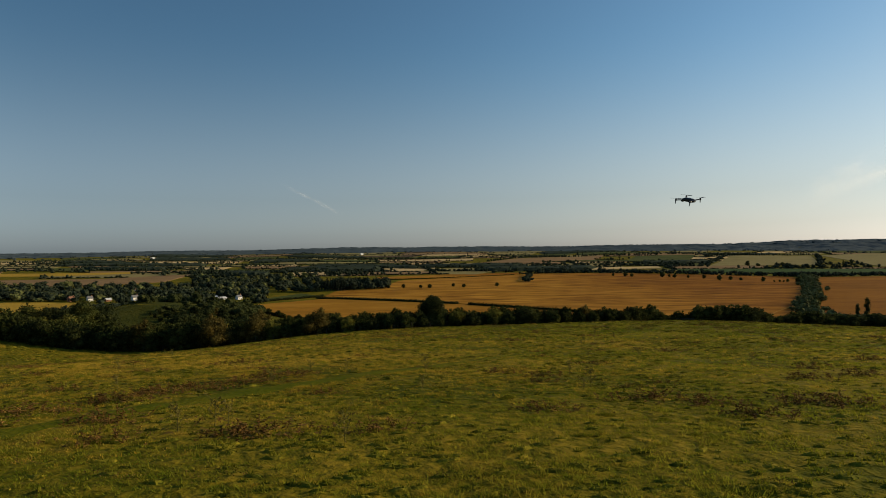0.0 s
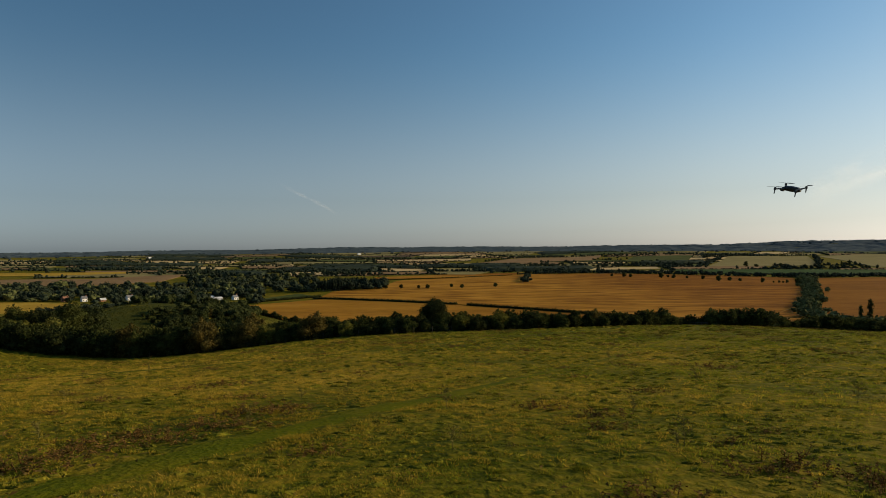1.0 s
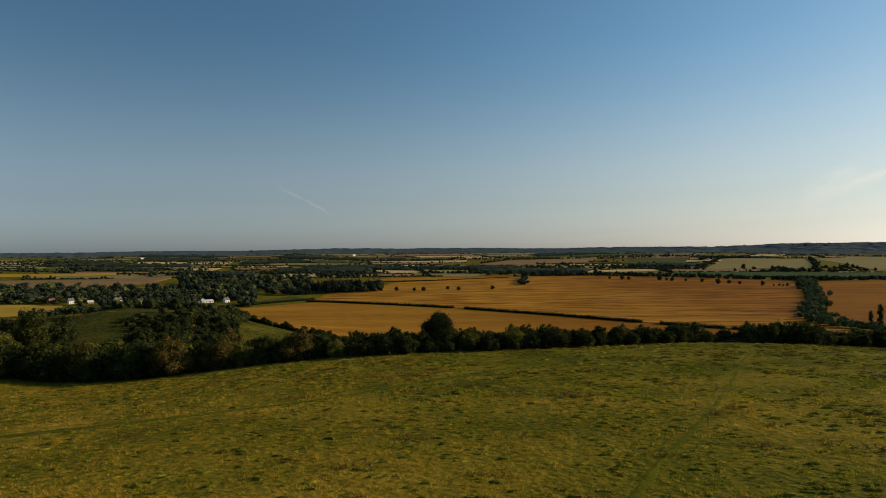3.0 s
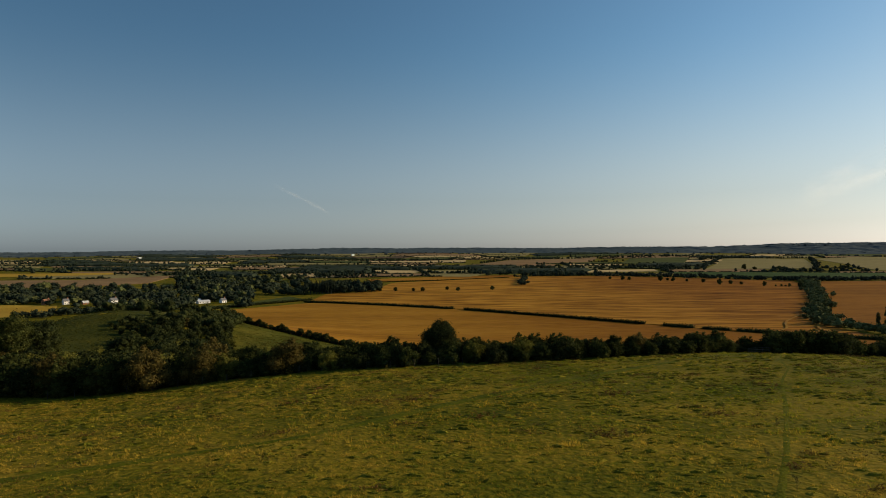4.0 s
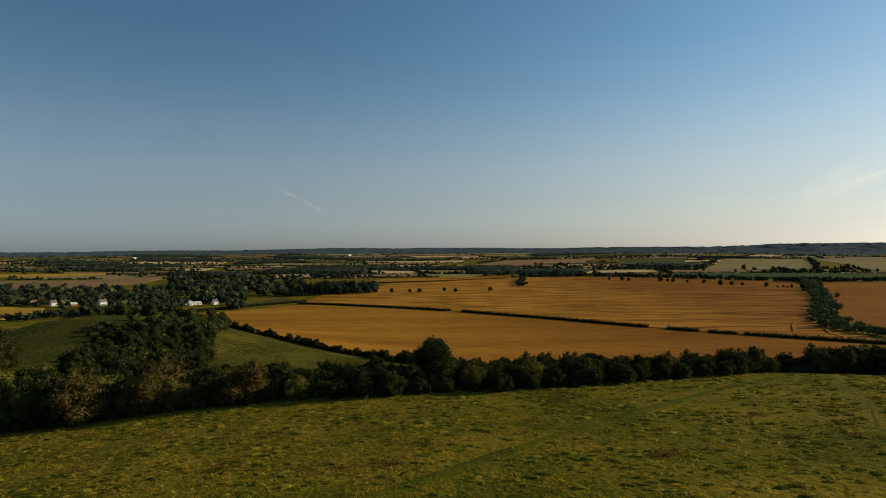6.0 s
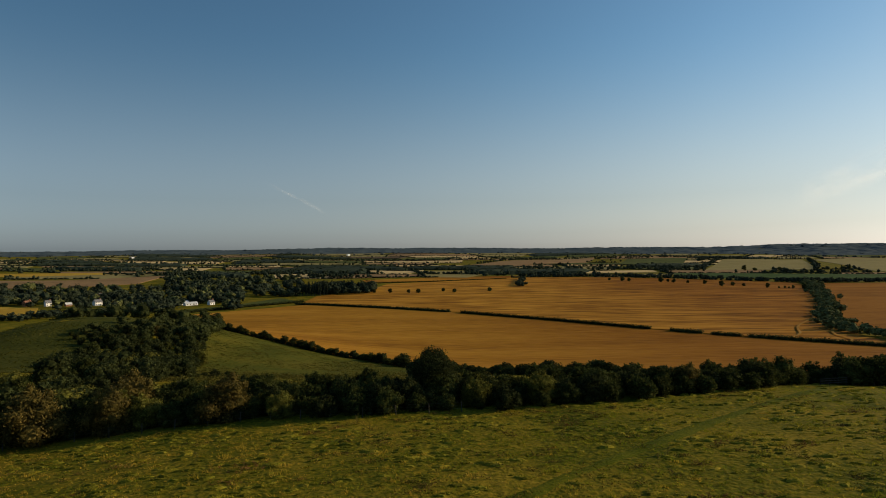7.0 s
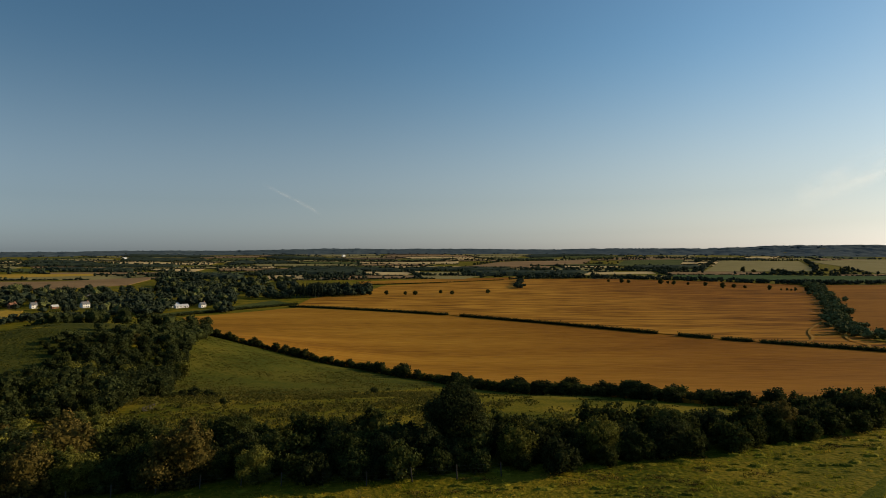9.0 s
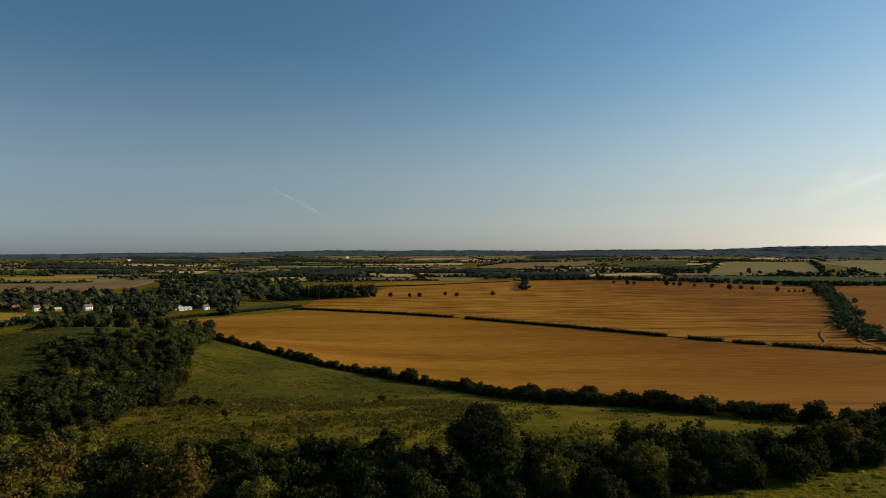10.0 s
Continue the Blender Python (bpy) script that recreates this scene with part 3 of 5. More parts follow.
def hedge(points, tall, wide, label, size=0.6, cover=0.9, material=None):
    """A clipped or grown-out hedge along a line."""
    lobes = []
    for x, y in along(points, wide * 0.4, wide * 0.04):
        z = float(ground_z(np.array(x), np.array(y)))
        t = tall * rng.uniform(0.88, 1.08)
        lobes.append((x, y, z + t * 0.42, wide * 0.55, wide * 0.55, t * 0.58))
    ob = new("hedge", foliage("hedge", lobes, size, cover, material or M_leaf_dark))
    return tagged(ob, label, "hedge", "field hedges")


# ---- hedgerow below the brow ----
LINE = [(-120, 138), (-85, 126.5), (-58, 124.2), (-36, 127), (-20, 127.3), (-8, 127), (4, 128), (16, 130), (30, 134.8), (48, 142.3), (62, 148), (80, 149), (110, 153), (150, 160)]
bushes = Stock([tree("hawthorn_bush", 4.2 + 0.35 * i, 5.6 + 0.4 * i, 0.4, (M_leaf, M_leaf_dark, M_leaf, M_leaf_rust, M_leaf_gold)[i], ("shaggy green hawthorn bush in the hedgerow below the hill" if i < 3 else "rust-tinged hawthorn bush in the hedgerow below the hill" if i == 3 else "yellowing hawthorn bush in the hedgerow below the hill"),
                     40 + i, 13, 0.02, 0.25, 1.15, "bush", "hedgerow bushes", sprays=22) for i in range(5)])
rear = Stock([tree("hedgerow_shrub", 4.3 + 0.4 * i, 5.8 + 0.4 * i, 0.4, (M_leaf, M_leaf_dark, M_leaf)[i], "leafy shrub at the back of the hedgerow", 50 + i, 10, 0.02, 0.38, 1.0, "bush", "hedgerow bushes", sprays=16) for i in range(3)])
big_tree = tree("hedgerow_tree", 6.3, 6.0, 0.4, M_leaf_dark, "dark rounded hedgerow tree standing above the hedge", 5, 26, 0.06, 0.2, 2.2, group="hedgerow trees")
big_tree.matrix_basis = place(None, 0.5, 131.5, 1.0, 0)
for i, (x, y) in enumerate(along(LINE, 2.5)):
    for back in (0, 2.8, 5.4):
        if back > 0 and (rng.random() < (0.12 if back < 4 else 0.4) or 56 < x < 64.5):
            continue
        k = 3 if rng.random() < 0.03 else 4 if rng.random() < 0.14 else int(rng.integers(3))
        s = rng.uniform(0.64, 0.97) * float(np.interp(x, [-60, -44, -36, -6, 10, 24, 30, 37, 40, 53, 56, 58, 63.5, 65.5, 78, 90], [1.2, 1.05, 0.75, 0.78, 0.85, 0.76, 0.66, 0.56, 0.72, 0.84, 0.6, 0.33, 0.33, 1.05, 1.0, 0.8]))
        if back or not -62 < x < 64:
            rear.put(x + rng.normal(0, 0.6), y + back + rng.normal(0, 0.6), s)
        else:
            bushes.put(x + rng.normal(0, 0.6), y + (1.3 if x < -15 else 0) + rng.normal(0, 0.6), s, k)
for x, y in along(LINE, 2.1):
    if -60 < x < 48:
        rear.put(x + rng.normal(0, 0.7), y - (2.7 if x > -14 else 0.3) + rng.normal(0, 0.7), rng.uniform(0.32, 0.58))
    if -46 < x < -6:
        for back in (7.6, 10.2, 12.6):
            if y + back < float(np.interp(x, [-46, -30, -6], [142, 140, 135])):
                bushes.put(x + rng.normal(0, 0.7), y + back + rng.normal(0, 0.7), rng.uniform(0.5, 0.82), int(rng.choice([0, 1, 2, 0, 4, 2, 3])))

for x, y, s, k in ((34.6, 136.0, 0.6, 3), (13.5, 128.6, 0.85, 4), (6.0, 127.4, 0.8, 4), (-33.5, 128.2, 0.9, 4), (-36.8, 128.6, 1.05, 4), (-38.8, 133.5, 1.0, 3), (-41, 131, 0.95, 4), (-24, 127.5, 0.85, 3), (-17, 126, 0.7, 4), (-45, 125, 1.0, 3), (30, 134, 0.64, 0)):
    bushes.put(x, y, s, k)

# lower hedge at the edge of the wheat
low_bushes = Stock([tree("blackthorn_bush", 4.2 + 0.4 * i, 5.4, 0.4, (M_leaf_dark, M_leaf)[i % 2], "dense dark blackthorn bush in the hedge along the wheat", 60 + i, 8, 0.02, 0.48, 1.1, "bush", "wheat hedge bushes", sprays=10) for i in range(3)])
for x, y in along(HEDGE_LOW[2:], 2.4, 0.4):
    lower = float(np.interp(x, [20, 33, 48], [1.0, 0.92, 0.8]))
    if y < 300:
        low_bushes.put(x, y, rng.uniform(0.6, 0.88) * lower, flat=1.2)
        low_bushes.put(x + 2.0, y + 2.0, rng.uniform(0.58, 0.95) * lower, flat=1.2)
    else:
        low_bushes.put(x, y, rng.uniform(0.68, 0.98) * (1.25 if rng.random() < 0.08 else 1.0))
low_bushes.put(-29, 336, 1.15, 1, flat=1.4)
corner = tree("field_corner_tree", 10, 9.5, 0.5, M_leaf_dark, "round dark tree at the corner of the wheat field", 8, 10, 0.12, 0.7, 1.3)
corner.matrix_basis = place(None, -172, 532, 1.15)

# scrub wood on the spur
scrub = Stock([tree("scrub_tree", 6.0 + 0.6 * i, 7.0 + 0.5 * i, 0.5, (M_leaf_dark, M_leaf, M_leaf_dark)[i], "dense green scrub tree on the hillside", 80 + i, 9, 0.03, 0.64, 1.0, "tree", "hillside scrub") for i in range(3)] + [tree("scrub_tree", 6.2 + 0.4 * i, 7.2, 0.5, (M_leaf_gold, M_leaf_rust)[i], ("yellow-green scrub tree on the hillside", "rust-brown scrub tree on the hillside")[i], 84 + i, 10, 0.03, 0.5, 1.1, "tree", "hillside scrub") for i in range(2)])
cells = []
for y in np.arange(218, 376, 4.9):
    right = float(np.interp(y, [150, 215, 320, 376], [-58, -66, -100, -114]))
    left = float(np.interp(y, [215, 252, 275, 290, 305, 330, 345, 376], [-97, -122, -128, -142, -139, -127, -122, -114]))
    for x in np.arange(right, left, -4.9):
        cells.append((x + rng.normal(0, 1.3), y + rng.normal(0, 1.3)))
for y in np.arange(136, 217, 5.0):
    for x in np.arange(float(np.interp(y, [136, 150, 165, 185, 215], [-43, -45, -53, -60, -66])), float(np.interp(y, [136, 150, 158, 186, 217], [-128, -110, -76, -84, -95])), -5.0):
        if rng.random() < 0.93:
            cells.append((x + rng.normal(0, 1.5), y + rng.normal(0, 1.5)))
cells.sort(key=lambda c: math.hypot(c[0], c[1] - 80))
for x, y in cells[:290]:
    scrub.put(x, y, rng.uniform(0.6, 1.12) * (0.62 if x < -126 and y > 270 else 1.22 if 172 < y < 222 and x < -74 else 0.95 if 176 < y < 218 else (0.95 if x < -88 else 0.78) if y < 218 else 0.95 if y < 240 else 1.0), k=int(rng.choice(5, p=[0.2, 0.2, 0.15, 0.28, 0.17] if y < 168 else [0.46, 0.22, 0.27, 0.04, 0.01])))
far_trees("hillside_wood", [(x, y, rng.uniform(3.8, 6.2) * (0.6 if x < -124 else 1.0), rng.uniform(5.5, 7.5) * (0.8 if x < -124 else 1.0)) for x, y in cells[290:]], M_leaf_dark, "dense green scrub wood over the crest of the hillside", "woodland", 4.0)
far_trees("ridge_bushes", [(x, y, rng.uniform(4.5, 9.5), rng.uniform(5.5, 9)) for x, y in along([(-262, 325), (-228, 338), (-200, 352), (-176, 362), (-150, 378), (-130, 392)], 2.6, 3.5)] + [(x, y, rng.uniform(3.5, 6), rng.uniform(5, 8)) for x, y in along([(-146, 392), (-132, 386), (-122, 384)], 3.0, 2.0)],
          M_leaf_dark, "line of dark bushes along the back of the grassy ridge", "bushes", 4.0)

# a clump of tall trees at the foot of the spur
ashes = Stock([tree("ash_tree", 10.0 + 0.8 * i, 9.0, 0.5, (M_leaf_dark, M_leaf)[i], "tall rounded dark green ash tree at the foot of the spur", 90 + i, 20, 0.08, 0.42, 1.2, "tree", "ash clump", sprays=16) for i in range(2)])
for x, y in ((-117, 207), (-123, 214), (-129, 206), (-131, 221), (-137, 212), (-141, 224), (-146, 214), (-125, 224), (-136, 231), (-152, 222), (-118, 199), (-147, 233), (-158, 212)):
    ashes.put(x + rng.normal(0, 1), y + rng.normal(0, 1), rng.uniform(0.82, 1.08))

lone = tree("column_tree", 20, 6.5, 0.5, M_leaf_dark, "tall narrow dark poplar standing in the wheat", 9, 16, 0.05, 0.8, 1.3, group="column trees", slim=0.55)
lone.matrix_basis = place(None, 343, 478, 0.92, 0)
for x, y, s in ((1020, 1512, 0.95), (1040, 1511, 1.1)):
    tagged(copy_thing(lone, place(None, x, y, s, 40)), "tall narrow dark poplar beside a far hedge", "tree", "column trees")
copy_thing(lone, place(None, 331, 472, 0.76, 130))

# hedge between the wheat fields, in lengths with gaps
for a, b in ((-161, 17), (30, 170), (182, 198), (204, 217), (222, 300)):
    xs = np.array([p[0] for p in HEDGE_MID])
    ys = np.array([p[1] for p in HEDGE_MID])
    pts = [(x, float(np.interp(x, xs, ys))) for x in np.linspace(a, b, max(2, int((b - a) / 15)))]
    hedge(pts, 3.3, 3.6, "low dark hedge dividing two wheat fields", 0.8, 0.8)
hedge([(-119, 1133), (19, 1185), (151, 1262)], 2.0, 3.0, "low dark hedge along a wheat field", 1.2, 0.8)
hedge([(-262, 664), (-212, 740), (-160, 795)], 3.0, 4.0, "dark hedge in front of a green meadow", 1.2, 0.8)

# belt of trees beside the wheat
far_trees("tree_belt", [(x + rng.normal(0, 6.5), y + rng.normal(0, 4.5), rng.uniform(4.5, 9.5), rng.uniform(7, 11.5)) for x, y in along(BELT, 4.2)], M_belt, "belt of mixed green trees between wheat fields", "woodland", 2.0)
oaks = Stock([tree("field_oak", 7.5 + i, 8.0, 0.6, M_leaf_dark, "small round oak at the edge of the wheat field", 100 + i, 8, 0.14, 0.9, 1.2, "tree", "lone field oaks") for i in range(3)])
for x, y in ((-85, 926), (-61, 923), (-34, 919), (-20, 918), (17, 945), (33, 924), (86, 939), (345, 1201), (359, 1167), (372, 1168), (420, 1135), (440, 1128), (463, 1119), (478, 1085), (490, 1050), (508, 1047), (520, 1034), (535, 990), (428, 1160), (438, 1147), (448, 1144), (480, 1029)):
    oaks.put(x, y, rng.uniform(0.8, 1.15))
for x, y, s in ((551, 986, 0.5), (560, 985, 0.6), (566, 984, 0.55), (567, 975, 0.6), (570, 952, 0.9), (575, 956, 1.0), (802, 1562, 1.5), (827, 1560, 1.2), (834, 1566, 1.1), (903, 1578, 1.6)):
    oaks.put(x, y, s)
far_trees("tree_clump", [(145 + 0.18 * k + rng.normal(0, 4), 1039 + k + rng.normal(0, 4), rng.uniform(6, 9), rng.uniform(7, 10)) for k in np.linspace(0, 210, 34)], M_wood, "narrow clump of trees running into the wheat", "woodland", 1.5)

# spinney with a row of poplars
far_trees("spinney", [(rng.uniform(-182, -88), rng.uniform(908, 1010), rng.uniform(8, 18), rng.uniform(8, 14)) for k in range(150)], M_wood, "dense dark spinney beside the wheat", "woodland", 1.5)
poplar = Stock([tree("poplar", 19, 5.0, 0.6, M_wood, "tall slim poplar in a row beside the spinney", 120, 12, 0.06, 0.9, 1.2, "tree", "poplar row", 0.6)])
for i in range(11):
    poplar.put(-191 + 4.2 * i, 898 + rng.normal(0, 1.5), rng.uniform(0.85, 1.15))

# village trees
HOUSES = ((-475, 797), (-449, 795), (-416, 800), (-292, 778), (-284, 780), (-268, 780))
spots = []
while len(spots) < 620:
    y = 700 + 520 * rng.random() ** 1.1
    b = rng.uniform(-0.86, -0.22)
    x = b * (y - 80)
    if b < -0.46 and y > 1030 or b > -0.33 and y < 885 or taken(x, y) or any(abs((x + 2) / (y - 65) - (hx + 2) / (hy - 65)) < 0.014 and y < hy + 10 or 0 < (x - hx) * 0.906 + (y - hy) * 0.42 < 38 and abs((y - hy) * 0.906 - (x - hx) * 0.42) < 8 for hx, hy in HOUSES):
        continue
    spots.append((x, y, rng.uniform(7, 15), rng.uniform(10, 17)))
far_trees("village_trees", [s for i, s in enumerate(spots) if i % 5], M_wood, "thick green trees and gardens round the village", "woodland", 2.2)
far_trees("village_trees", spots[::5], M_belt, "lighter green garden trees round the village", "woodland", 2.2)
far_trees("valley_thicket", [(x + rng.normal(0, 9), y + rng.normal(0, 9), rng.uniform(5, 9), rng.uniform(7, 10)) for x, y in along([(-392, 600), (-372, 650), (-330, 690), (-285, 700)], 2.6)], M_wood, "green thicket in the valley bottom", "woodland", 1.5)

def canopy_patch(q, n=16, m=9):
    """The closed canopy of a far wood over four corners: a lumpy sheet with sides down to the ground."""
    a, b = resample(q[:2], n), resample(q[2:], n)
    w = np.linspace(0, 1, m)[:, None, None]
    p = (a[None] * (1 - w) + b[None] * w).reshape(-1, 2) + rng.normal(0, 4, (n * m, 2))
    edge = np.ones((m, n), bool)
    edge[1:-1, 1:-1] = False
    z = ground_z(p[:, 0], p[:, 1]) + np.where(edge.ravel(), -1.0, rng.uniform(4.5, 8.5, n * m))
    ob = new("far_wood", mesh_from("far_wood", np.column_stack([p, z]), grid_faces(n, m), M_wood))
    return tagged(ob, "dark closed wood on the distant farmland", "woodland", kind="stuff")


# hedges and copses of the far land
spots = []
for a, b in PATCH_HEDGES:
    for x, y in along([a, b], 4.8 if a[1] < 2600 else 8.0, 0.6):
        if taken(x, y) or not -1 < x / y < 1:
            continue
        if rng.random() < 0.88:
            t = rng.uniform(2.4, 4.6) if rng.random() < 0.8 else rng.uniform(6, 11)
            spots.append((x, y, t, rng.uniform(7, 11)))
far_trees("far_hedges", spots, M_wood, "dark hedgerows with trees dividing distant fields", "hedgerows", 0.4, 0.25, 0)
spots = []
for cx, cy, sx, sy, n in ((-560, 1420, 120, 40, 90), (-330, 1450, 130, 40, 90), (-240, 1330, 60, 30, 50), (-900, 1650, 160, 50, 80), (300, 1330, 160, 25, 80), (620, 1290, 90, 18, 40), (900, 1450, 120, 20, 40),
                          (620, 1700, 90, 90, 80), (950, 2700, 350, 60, 150), (300, 1650, 160, 40, 80), (0, 1750, 300, 50, 120), (-1300, 2200, 400, 80, 140), (-400, 2500, 500, 60, 160)):
    for k in range(n):
        x, y = cx + rng.normal(0, sx * 0.7), cy + rng.normal(0, sy * 0.7)
        if not taken(x, y):
            spots.append((x, y, rng.uniform(6, 11), rng.uniform(9, 13)))
for q in WOODED:
    for k in range(22):
        u, w = rng.random(), rng.random()
        x, y = (np.array(q[0]) * (1 - u) + np.array(q[1]) * u) * (1 - w) + (np.array(q[2]) * (1 - u) + np.array(q[3]) * u) * w
        if not taken(x, y):
            spots.append((x, y, rng.uniform(7, 11), rng.uniform(10, 15)))
    if not any(taken(cx, cy) for cx, cy in q):
        canopy_patch(q)
for line, step, lo, hi in (([(572, 1458), (700, 1448), (985, 1393), (1100, 1380)], 7, 2, 3.5), ([(600, 1248), (700, 1205), (782, 1175), (900, 1185)], 6, 3, 6), ([(1045, 1640), (1300, 2050), (1600, 2540)], 12, 7, 14),
                           ([(185, 1330), (345, 1335), (460, 1300), (600, 1245)], 6, 4, 9), ([(-20, 1420), (120, 1440), (300, 1430)], 7, 6, 11), ([(719, 1610), (860, 1900), (1150, 2420)], 9, 7, 13), ([(420, 1290), (500, 1254), (560, 1200), (640, 1150), (720, 1130), (815, 1134), (1000, 1165), (1200, 1220)], 3.2, 4, 10), ([(640, 1140), (700, 1120), (760, 1135)], 3, 8, 12), ([(1020, 2300), (1120, 2480), (1350, 2600)], 5, 9, 17),
                           ([(1155, 2440), (1300, 2540), (1580, 2560)], 9, 9, 15), ([(150, 2010), (260, 2260), (760, 2820)], 16, 6, 12), ([(560, 1500), (620, 1580), (700, 1590)], 8, 5, 10)):
    for x, y in along(line, step, 4):
        spots.append((x, y, rng.uniform(lo, hi), rng.uniform(7, 11)))
far_trees("far_copses", spots, M_wood, "dark copses scattered over distant farmland", "woodland", 0.7, 0.5, 1)
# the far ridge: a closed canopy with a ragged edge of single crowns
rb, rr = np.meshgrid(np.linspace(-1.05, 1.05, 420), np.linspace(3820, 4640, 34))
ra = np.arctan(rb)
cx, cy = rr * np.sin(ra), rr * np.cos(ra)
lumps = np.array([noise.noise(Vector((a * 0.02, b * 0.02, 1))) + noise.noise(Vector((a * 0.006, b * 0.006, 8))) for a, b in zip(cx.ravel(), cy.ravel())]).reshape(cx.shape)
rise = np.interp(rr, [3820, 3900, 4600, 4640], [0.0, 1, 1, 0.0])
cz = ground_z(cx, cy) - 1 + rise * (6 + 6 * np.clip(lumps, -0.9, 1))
canopy = new("ridge_canopy", mesh_from("ridge_canopy", np.stack([cx, cy, cz], -1).reshape(-1, 3), grid_faces(420, 34), M_hazed_wood))
tagged(canopy, "dark wooded ridge along the horizon, tinted blue with haze", "woodland", kind="stuff")
spots = []
for k in range(800):
    ang = math.atan(rng.uniform(-1.0, 1.0))
    r0 = rng.uniform(4300, 4560) if rng.random() < 0.75 else rng.uniform(3500, 3900)
    spots.append((r0 * math.sin(ang), r0 * math.cos(ang), rng.uniform(6, 10), rng.uniform(14, 24)))
far_trees("ridge_trees", spots, M_hazed_wood, "ragged dark tree tops along the distant ridge", "woodland", 0.7, 0.6, 2)


# ---- houses and barns of the village ----
def house(x, y, long, deep, eaves, rise, turn, wall_m, roof_m, label, windows=3, chimney=True, name="house"):
    """A gabled house: walls, two roof slopes with eaves, windows with frames, a door and a chimney."""
    root = new(name)
    bm = bmesh.new()
    v = [bm.verts.new(p) for p in ((-long / 2, -deep / 2, -1), (long / 2, -deep / 2, -1), (long / 2, deep / 2, -1), (-long / 2, deep / 2, -1),
                                   (-long / 2, -deep / 2, eaves), (long / 2, -deep / 2, eaves), (long / 2, deep / 2, eaves), (-long / 2, deep / 2, eaves),
                                   (-long / 2, 0, eaves + rise), (long / 2, 0, eaves + rise))]
    for q in ((0, 1, 5, 4), (2, 3, 7, 6), (1, 2, 6, 9, 5), (3, 0, 4, 8, 7), (3, 2, 1, 0)):
        bm.faces.new([v[i] for i in q])
    part("wall", bm, wall_m, root)
    for side in (-1, 1):
        bm = bmesh.new()
        o, t = 0.35, 0.22
        run = deep / 2 + o
        low = eaves - rise * o / (deep / 2)
        c = [(sx * (long / 2 + o), side * yy, zz + dz) for dz in (0.02, 0.02 + t) for sx, yy, zz in ((-1, run, low), (1, run, low), (1, 0, eaves + rise), (-1, 0, eaves + rise))]
        w = [bm.verts.new(p) for p in c]
        for q in ((3, 2, 1, 0), (4, 5, 6, 7), (0, 1, 5, 4), (1, 2, 6, 5), (2, 3, 7, 6), (3, 0, 4, 7)):
            bm.faces.new([w[i] for i in q])
        bmesh.ops.recalc_face_normals(bm, faces=bm.faces)
        part("roof", bm, roof_m, root)
    for k in range(windows):
        wx = long * ((k + 0.5) / windows - 0.5)
        for wz in ((0.9, 3.5) if eaves > 4 else (0.9,)):
            bm = bmesh.new()
            box(bm, wx - 0.55, wx + 0.55, -deep / 2 - 0.06, -deep / 2 + 0.02, wz, wz + 1.2)
            win = part("window", bm, M_glass, root, "dark window glass")
            for a, b, c, d in ((-0.63, 0.63, -0.08, 0), (-0.63, 0.63, 1.2, 1.28)):
                bm = bmesh.new()
                box(bm, wx + a, wx + b, -deep / 2 - 0.1, -deep / 2 + 0.02, wz + c, wz + d)
                part("frame", bm, M_render, win)
    bm = bmesh.new()
    box(bm, long * 0.24 - 0.5, long * 0.24 + 0.5, -deep / 2 - 0.08, -deep / 2 + 0.02, 0, 2.05)
    part("door", bm, M_door, root)
    if chimney:
        bm = bmesh.new()
        box(bm, long * 0.36 - 0.45, long * 0.36 + 0.45, -0.35, 0.35, eaves + rise - 1, eaves + rise + 1.2)
        box(bm, long * 0.36 - 0.55, long * 0.36 + 0.55, -0.45, 0.45, eaves + rise + 1.2, eaves + rise + 1.4)
        part("chimney", bm, M_brick, root)
    root.matrix_basis = place(None, x, y, 1, turn)
    return tagged(root, label, "house" if name != "barn" else "barn", "village buildings")


WHITE = "white rendered cottage with a grey slate roof among trees"
house(-500, 797, 8, 6, 4.4, 2.6, 70, M_brick, M_tile, "red brick house with a clay tile roof among trees")
house(-475, 797, 6.5, 5.5, 4.4, 2.8, 55, M_render, M_slate, WHITE, 2)
house(-449, 795, 7, 5, 2.4, 2.0, 55, M_brick, M_sheet, "low brick outbuilding with a pale sheet roof", 2, False)
house(-416, 800, 9, 6, 4.6, 2.8, 62, M_render, M_slate, WHITE)
house(-470, 900, 8, 6, 5.0, 3.0, 55, M_render, M_slate, WHITE)
house(-455, 865, 8, 6, 5.0, 3.0, 60, M_render, M_tile, "small white house with a tiled roof behind trees", 2)
house(-292, 778, 15, 7, 2.4, 1.7, 48, M_render, M_sheet, "long pale farm barn with a light sheet roof", 4, False, "barn")
house(-305, 790, 10, 6, 3.0, 2.0, 60, M_render, M_sheet, "small pale farm shed with a light roof", 2, False, "barn")
house(-268, 780, 6.5, 5.5, 3.4, 2.6, 56, M_render, M_slate, "white gabled farmhouse with a grey slate roof", 2)
house(-322, 782, 6, 5, 3.5, 2.2, 55, M_render, M_slate, "small white cottage half hidden by trees", 2)
house(-1330, 2700, 18, 10, 6, 3, 60, M_render, M_sheet, "large white distant farm building on the plain", 4, False, "barn")
house(-480, 3450, 18, 10, 8, 3, 50, M_render, M_sheet, "large white distant farm building below the ridge", 4, False, "barn")


# ---- the brow: path, grass, weeds, fence ----
TRACK = [(-10, 14), (-7.5, 20), (-4.5, 26), (-1.5, 31.5), (2, 36.5), (5, 42), (10.8, 52.5), (20.6, 68), (29.8, 83.5), (38.6, 99), (46, 110), (50, 119), (58, 132), (63, 142)]
tr = resample(TRACK, 150)
d = np.gradient(tr, axis=0)
